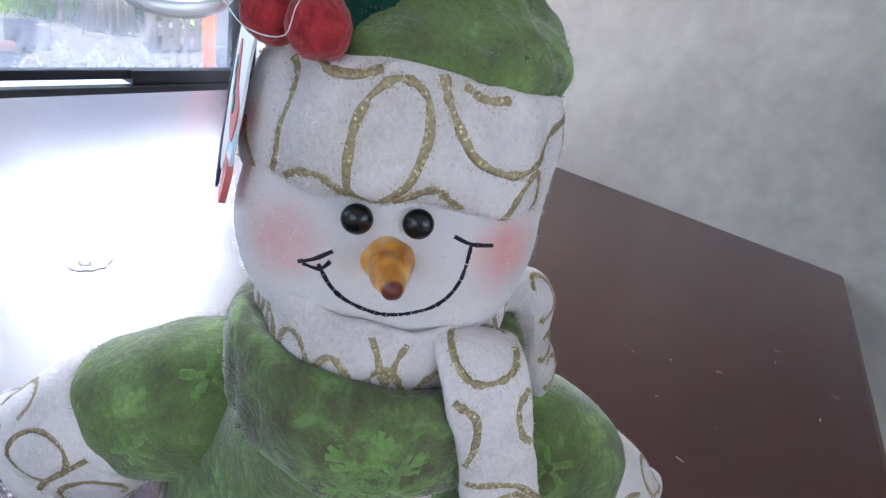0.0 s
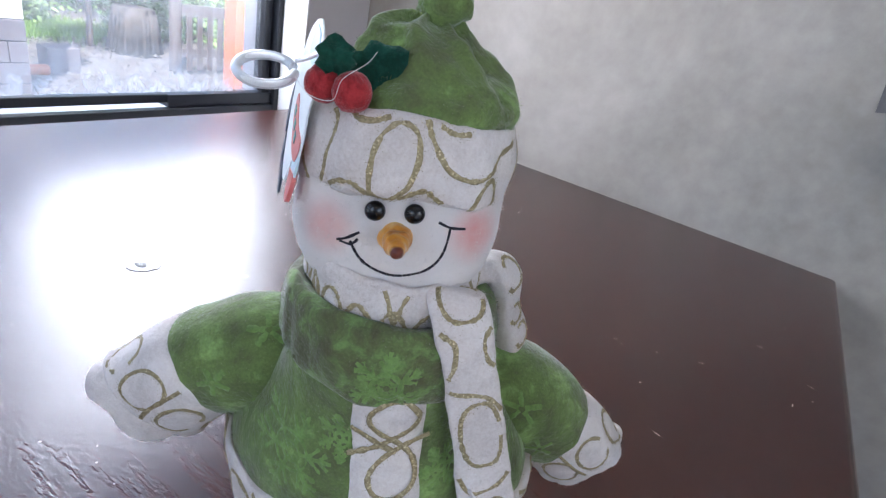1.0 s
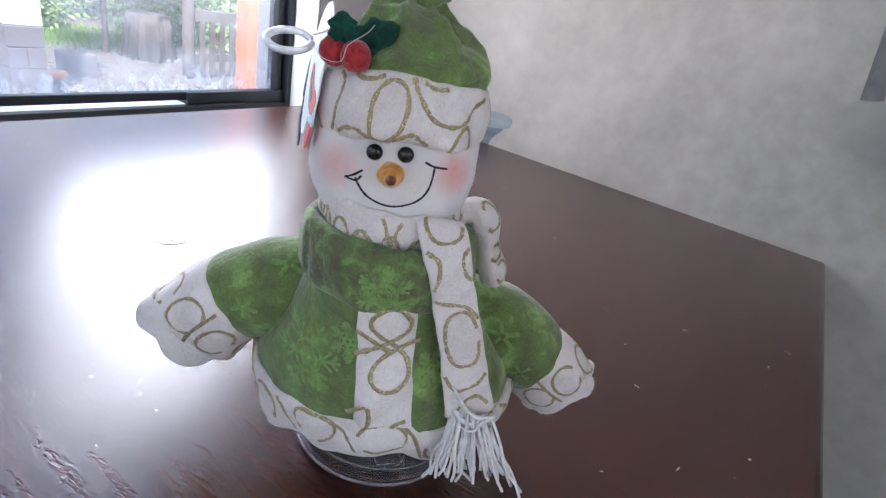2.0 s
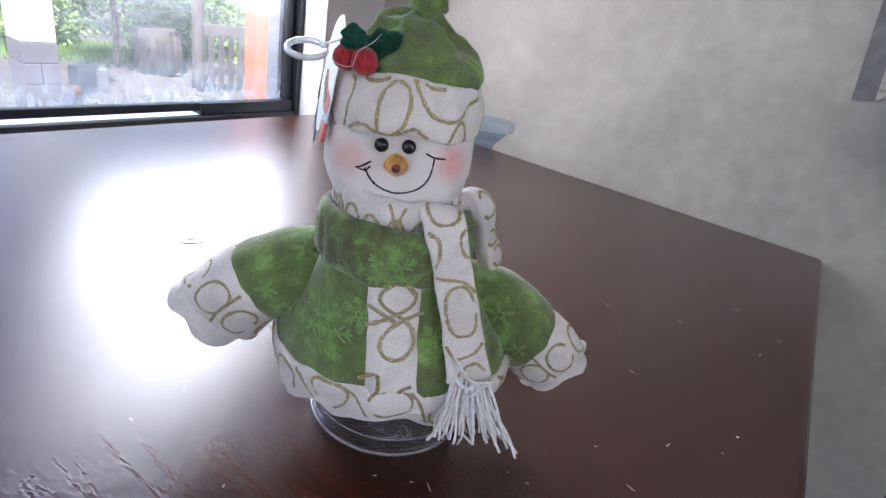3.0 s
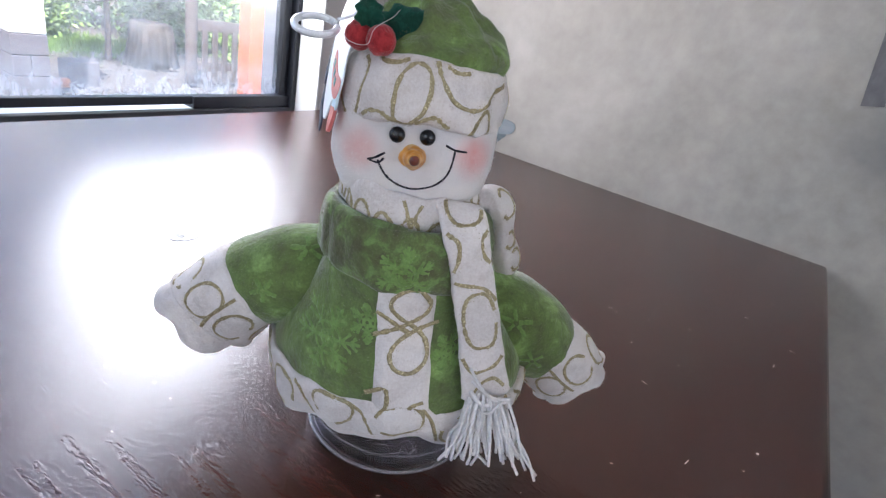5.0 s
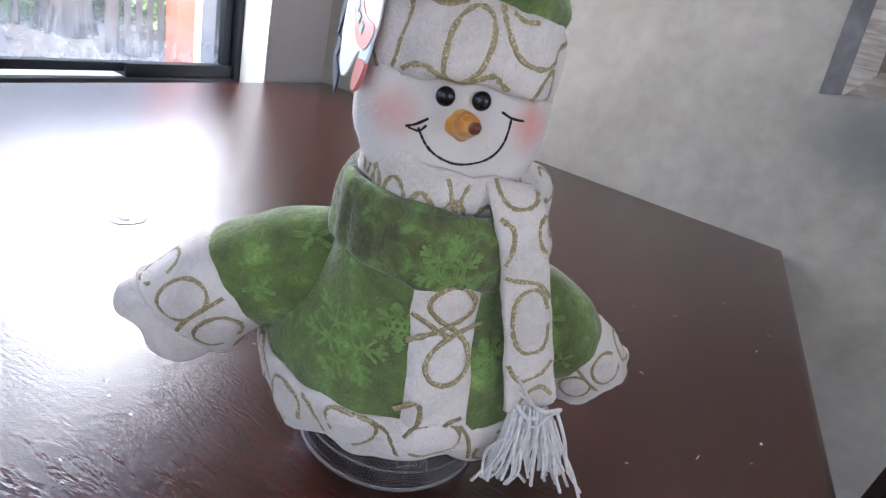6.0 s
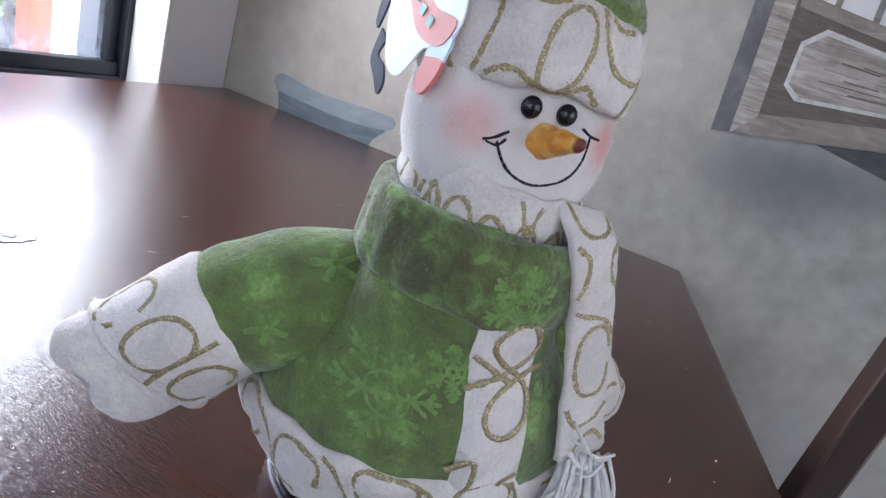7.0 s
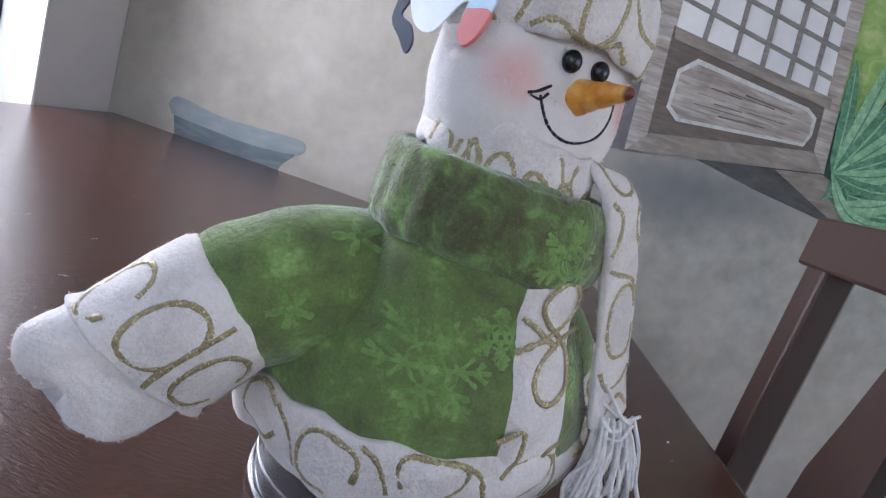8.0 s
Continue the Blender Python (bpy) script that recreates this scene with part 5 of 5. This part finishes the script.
felt_leaf("holly_leaf", (-0.0390, -0.0635, 0.2445), (0.86, 0.22, 0.56), (-0.45, 0.35, 0.82), 0.0245, 0.0165, -0.0030)
felt_leaf("holly_leaf", (-0.0385, -0.0640, 0.2460), (-0.15, 0.12, 0.85), (0.95, 0.1, 0.1), 0.0130, 0.0110, -0.002)
for x, y, z, r, s in ((-0.0335, -0.0665, 0.2438, 0.0060, 3), (-0.0425, -0.0615, 0.2438, 0.0058, 4)):
    bm = bmesh.new()
    bmesh.ops.create_icosphere(bm, subdivisions=4, radius=r)
    for w in bm.verts:
        w.co *= 1 + 0.06 * noise.noise(w.co * 300 + Vector((s, 0, 0))) + 0.04 * noise.noise(w.co * 900)
    ob = part("berry", bm, RED_FELT, toy, "fuzzy red felt berry")
    ob.location = (x, y, z)
tube("loose_fibre", [(-0.050, -0.067, 0.245), (-0.045, -0.0705, 0.2415), (-0.038, -0.0740, 0.2420), (-0.036, -0.0730, 0.248), (-0.030, -0.0690, 0.2530), (-0.028, -0.064, 0.256)], 0.00012, YARN, dome_ob, sides=5)

# scarf: neck wrap, hanging front end with fringe, short tail behind
wrap = rings([(0.1680, -0.0110, -0.0425, 0.0262, 0.0240), (0.1655, -0.0108, -0.0425, 0.0305, 0.0280), (0.1680, -0.0108, -0.0428, 0.0336, 0.0310), (0.1750, -0.0112, -0.0430, 0.0338, 0.0308), (0.1825, -0.0118, -0.0432, 0.0340, 0.0294), (0.1868, -0.0122, -0.0432, 0.0326, 0.0276), (0.1845, -0.0122, -0.0432, 0.0290, 0.0245)], lump=0.0018, lump_size=0.014, seed=14)


def wrap_wave(u, v):
    f = ((u + math.pi / 2 + math.pi) % (2 * math.pi)) - math.pi
    return np.array([0, 0, 0.0032 - 0.0066 * math.cos(f * 0.9) * (1 if abs(f) < 1.74 else 0) + 0.0040 * max(0.0, -math.sin(f)) + 0.0006 * math.sin(11 * u)])


wrap_ob = wrap.mesh("scarf_wrap", WHITE_FLEECE, toy, "white fleece scarf wound round the neck", 84, 24, wrap_wave)
wwrap = Waved(wrap, wrap_wave)
nap(wwrap, 1200, WHITE_FLEECE, wrap_ob, 46, 0.0008)
for k in range(11):
    u0 = -2.95 + k * 0.36
    gold_uv(wwrap, [(u0 + 0.15 * math.cos(a), 0.34 + 0.20 * math.sin(a)) for a in np.linspace(0.1, 3.1, 7)], wrap_ob)
    if k % 3 == 1:
        gold_uv(wwrap, [(u0 - 0.12, 0.72), (u0, 0.45), (u0 + 0.12, 0.18)], wrap_ob)
        gold_uv(wwrap, [(u0 + 0.14, 0.72), (u0, 0.45), (u0 - 0.10, 0.18)], wrap_ob)


def hanging(centres, widths, thick, name, label, seed, twist=0.0):
    rows = curve_points([np.concatenate([c, [w]]) for c, w in zip(centres, widths)], 6)
    sections = []
    for i, r in enumerate(rows):
        t = rows[min(i + 1, len(rows) - 1)][:3] - rows[max(i - 1, 0)][:3]
        t = t / (np.linalg.norm(t) + 1e-9)
        across = np.array([math.cos(twist), math.sin(twist), 0.0])
        across -= t * (across @ t)
        across /= np.linalg.norm(across)
        n = np.cross(t, across)
        k = 1.0 if 0 < i < len(rows) - 1 else 0.55
        sections.append((r[:3], across * r[3] * k, n * thick * k))
    s = Loft(sections, lump=0.0009, lump_size=0.015, seed=seed, square=3.2)
    return s, s.mesh(name, WHITE_FLEECE, toy, label, 40, 60)


end, end_ob = hanging([(0.0080, -0.0600, 0.1790), (0.0115, -0.0690, 0.1815), (0.0150, -0.0765, 0.1740), (0.0195, -0.0795, 0.1620), (0.0250, -0.0815, 0.1460), (0.0310, -0.0835, 0.1280), (0.0375, -0.0860, 0.1080), (0.0415, -0.0880, 0.0950)], (0.0092, 0.0110, 0.0104, 0.0098, 0.0100, 0.0106, 0.0114, 0.0118), 0.0024, "scarf_end", "hanging white fleece scarf end with gold swirls", 15, 0.15)
nap(end, 900, WHITE_FLEECE, end_ob, 47, 0.0008)


def end_gold(points):
    """Across -1..1 and along 0..1 of the hanging end, on its outer face."""
    sgn = -1 if end.normal(-math.pi / 2, 0.5)[1] < 0 else 1
    gold_uv(end, [(sgn * math.acos(max(-0.97, min(0.97, a))) if sgn < 0 else math.acos(max(-0.97, min(0.97, a))), b) for a, b in points], end_ob)


for c, r in ((0.16, 0.10), (0.66, 0.10)):
    end_gold([(0.05 + 0.62 * math.cos(a), c + r * math.sin(a)) for a in np.linspace(0.2, 6.0, 12)])
end_gold([(-0.8, 0.28), (-0.3, 0.33), (-0.45, 0.42), (-0.8, 0.46)])
end_gold([(0.85, 0.30), (0.45, 0.34), (0.5, 0.42), (0.85, 0.45)])
end_gold([(-0.85, 0.50), (0.0, 0.53), (0.85, 0.60)])
end_gold([(-0.85, 0.78), (-0.2, 0.84), (0.8, 0.80)])
end_gold([(-0.5, 0.95), (0.1, 0.88), (0.6, 0.93)])
# yarn fringe
rnd = random.Random(9)
fringe = tube("fringe", [(0.0320, -0.0905, 0.1000), (0.0385, -0.0925, 0.0945), (0.0455, -0.0925, 0.0960), (0.0525, -0.0910, 0.0985)], 0.0012, YARN, toy, "loose white yarn fringe")
for k in range(54):
    f = rnd.uniform(-1, 1)
    x0, z0 = 0.0422 + f * 0.0105, 0.0975 + rnd.uniform(-0.004, 0.002)
    spread = 0.013 * f + 0.005 + rnd.gauss(0, 0.002)
    drop = rnd.uniform(0.027, 0.041)
    y0 = -0.0900 + rnd.uniform(-0.0028, 0.0028)
    pts = [(x0, y0, z0), (x0 + spread * 0.30 + 0.001, y0 - 0.0035, z0 - drop * 0.3), (x0 + spread * 0.7 + rnd.gauss(0.002, 0.0012), y0 - 0.004 + rnd.gauss(0, 0.0015), z0 - drop * 0.68), (x0 + spread + 0.004 + rnd.gauss(0, 0.0018), y0 - 0.003 + rnd.gauss(0, 0.002), z0 - drop)]
    tube("yarn", pts, 0.00080, YARN, fringe, sides=6, steps=4)
for a, b in (((0.0297, -0.0895, 0.1120), (0.0457, -0.0940, 0.0985)), ((0.0317, -0.0895, 0.1050), (0.0517, -0.0935, 0.1010)), ((0.0357, -0.0920, 0.0920), (0.0467, -0.0950, 0.0985))):
    mid = tuple((p + q) / 2 + d for p, q, d in zip(a, b, (0.001, -0.002, -0.003)))
    tube("yarn", [a, mid, b], 0.0007, YARN, fringe, sides=6)
# tail behind
tail, tail_ob = hanging([(0.0180, -0.0350, 0.1730), (0.0290, -0.0310, 0.1765), (0.0375, -0.0275, 0.1710), (0.0415, -0.0250, 0.1600), (0.0440, -0.0240, 0.1510), (0.0490, -0.0230, 0.1420), (0.0515, -0.0225, 0.1330)], (0.0060, 0.0080, 0.0092, 0.0064, 0.0075, 0.0080, 0.0060), 0.0060, "scarf_tail", "white fleece scarf tail hanging behind", 16, 0.9)
for c in (0.3, 0.62, 0.85):
    gold_uv(tail, [(-math.pi / 2 + 0.5 * math.cos(a), c + 0.09 * math.sin(a)) for a in np.linspace(0.3, 5.0, 9)], tail_ob)
    gold_uv(tail, [(math.pi / 2 + 0.5 * math.cos(a), c + 0.09 * math.sin(a)) for a in np.linspace(0.3, 5.0, 9)], tail_ob)

# swing tag: stiff printed card of plain colour shapes, hung by a plastic loop
CARD = plain("card_white", (0.74, 0.79, 0.82), 0.45, vary=0.06, scale=90)
CARD_BLUE = plain("card_pale_blue", (0.50, 0.66, 0.76), 0.45, vary=0.15, scale=120)
CARD_RED = plain("card_red", (0.60, 0.15, 0.14), 0.45, vary=0.1, scale=90)
CARD_NAVY = plain("card_navy", (0.018, 0.032, 0.065), 0.7, vary=0.2, scale=150)
CARD_GREEN = plain("card_green", (0.10, 0.28, 0.26), 0.45, vary=0.3, scale=200)
tag = tagged(new("swing_tag"), "printed white card tag with red and navy shapes")
tag.parent = toy
# card plane: along the depth of the toy, facing its side
tag.matrix_local = Matrix.Translation((-0.0545, -0.0330, 0.2310)) @ Matrix.Rotation(radians(8), 4, "Y") @ Matrix(((0.28, 0.0, -0.96, 0.0), (-0.96, 0.0, -0.28, 0.0), (0.0, 1.0, 0.0, 0.0), (0, 0, 0, 1)))


def card(name, outline, depth, mat, smooth_line=True):
    """A card shape in the tag's own plane; outline in (forward, up)."""
    bm = bmesh.new()
    pts = bowed(outline + outline[:1], 4)[:-1] if smooth_line else outline
    f = bm.faces.new([bm.verts.new((x, y, -depth)) for x, y in pts])
    r = bmesh.ops.extrude_face_region(bm, geom=[f])
    bmesh.ops.translate(bm, verts=[g for g in r["geom"] if isinstance(g, bmesh.types.BMVert)], vec=(0, 0, 2 * depth))
    return part(name, bm, mat, tag, smooth=False)


card("card", [(0.012, 0.030), (0.022, 0.026), (0.030, 0.015), (0.027, 0.004), (0.030, -0.006), (0.0265, -0.017), (0.018, -0.016), (0.011, -0.0265), (0.002, -0.0255), (-0.006, -0.016), (-0.012, -0.004), (-0.014, 0.010), (-0.008, 0.022), (0.002, 0.028)], 0.0003, CARD)
card("card_leg", [(0.021, -0.010), (0.029, -0.010), (0.0295, -0.018), (0.026, -0.0265), (0.021, -0.024), (0.020, -0.017)], 0.0004, CARD_BLUE)
card("card_foot", [(0.0205, -0.018), (0.0295, -0.0175), (0.0285, -0.025), (0.025, -0.0285), (0.021, -0.0255)], 0.0007, CARD_RED)
card("card_belt", [(0.000, -0.004), (0.012, -0.013), (0.025, -0.014), (0.028, -0.006), (0.015, -0.004), (0.002, 0.003)], 0.0006, CARD_RED)
for x, y in ((0.0030, -0.0035), (0.0080, -0.0070), (0.0140, -0.0095)):
    card("card_print", [(x, y), (x + 0.003, y - 0.001), (x + 0.0035, y + 0.002), (x + 0.0005, y + 0.003)], 0.0009, CARD_GREEN, False)
card("card_hood", [(0.008, 0.028), (0.018, 0.026), (0.022, 0.018), (0.012, 0.016), (0.004, 0.020)], 0.0006, CARD_BLUE)
card("card_boot", [(-0.0095, -0.0155), (-0.0045, -0.0185), (-0.0055, -0.0235), (0.0005, -0.0260), (0.0045, -0.0310), (0.0035, -0.0350), (-0.0020, -0.0310), (-0.0090, -0.0255)], 0.0004, CARD_NAVY)
card("card_mitt", [(-0.014, 0.004), (-0.017, -0.002), (-0.016, -0.012), (-0.0125, -0.016), (-0.012, -0.006)], 0.0004, CARD_NAVY)
ring_pts = [(-0.0605 + 0.0085 * math.cos(a), -0.058 + 0.0085 * math.sin(a) * 0.9, 0.2440 + 0.0030 * math.sin(a)) for a in np.linspace(0.5, 0.5 + 2 * math.pi * 0.94, 14)]
tube("loop_ring", ring_pts, 0.0015, LOOP_PLASTIC, tag, "milky plastic fastening ring", sides=10)
bpy.context.view_layer.update()
for o in tag.children:
    if o.name.startswith("loop"):
        o.matrix_local = tag.matrix_local.inverted()
strap = tube("loop_strap", [(-0.0525, -0.055, 0.2475), (-0.049, -0.055, 0.2490), (-0.044, -0.052, 0.2520), (-0.038, -0.050, 0.2550)], 0.0007, LOOP_PLASTIC, tag, sides=6)
strap.matrix_local = tag.matrix_local.inverted()
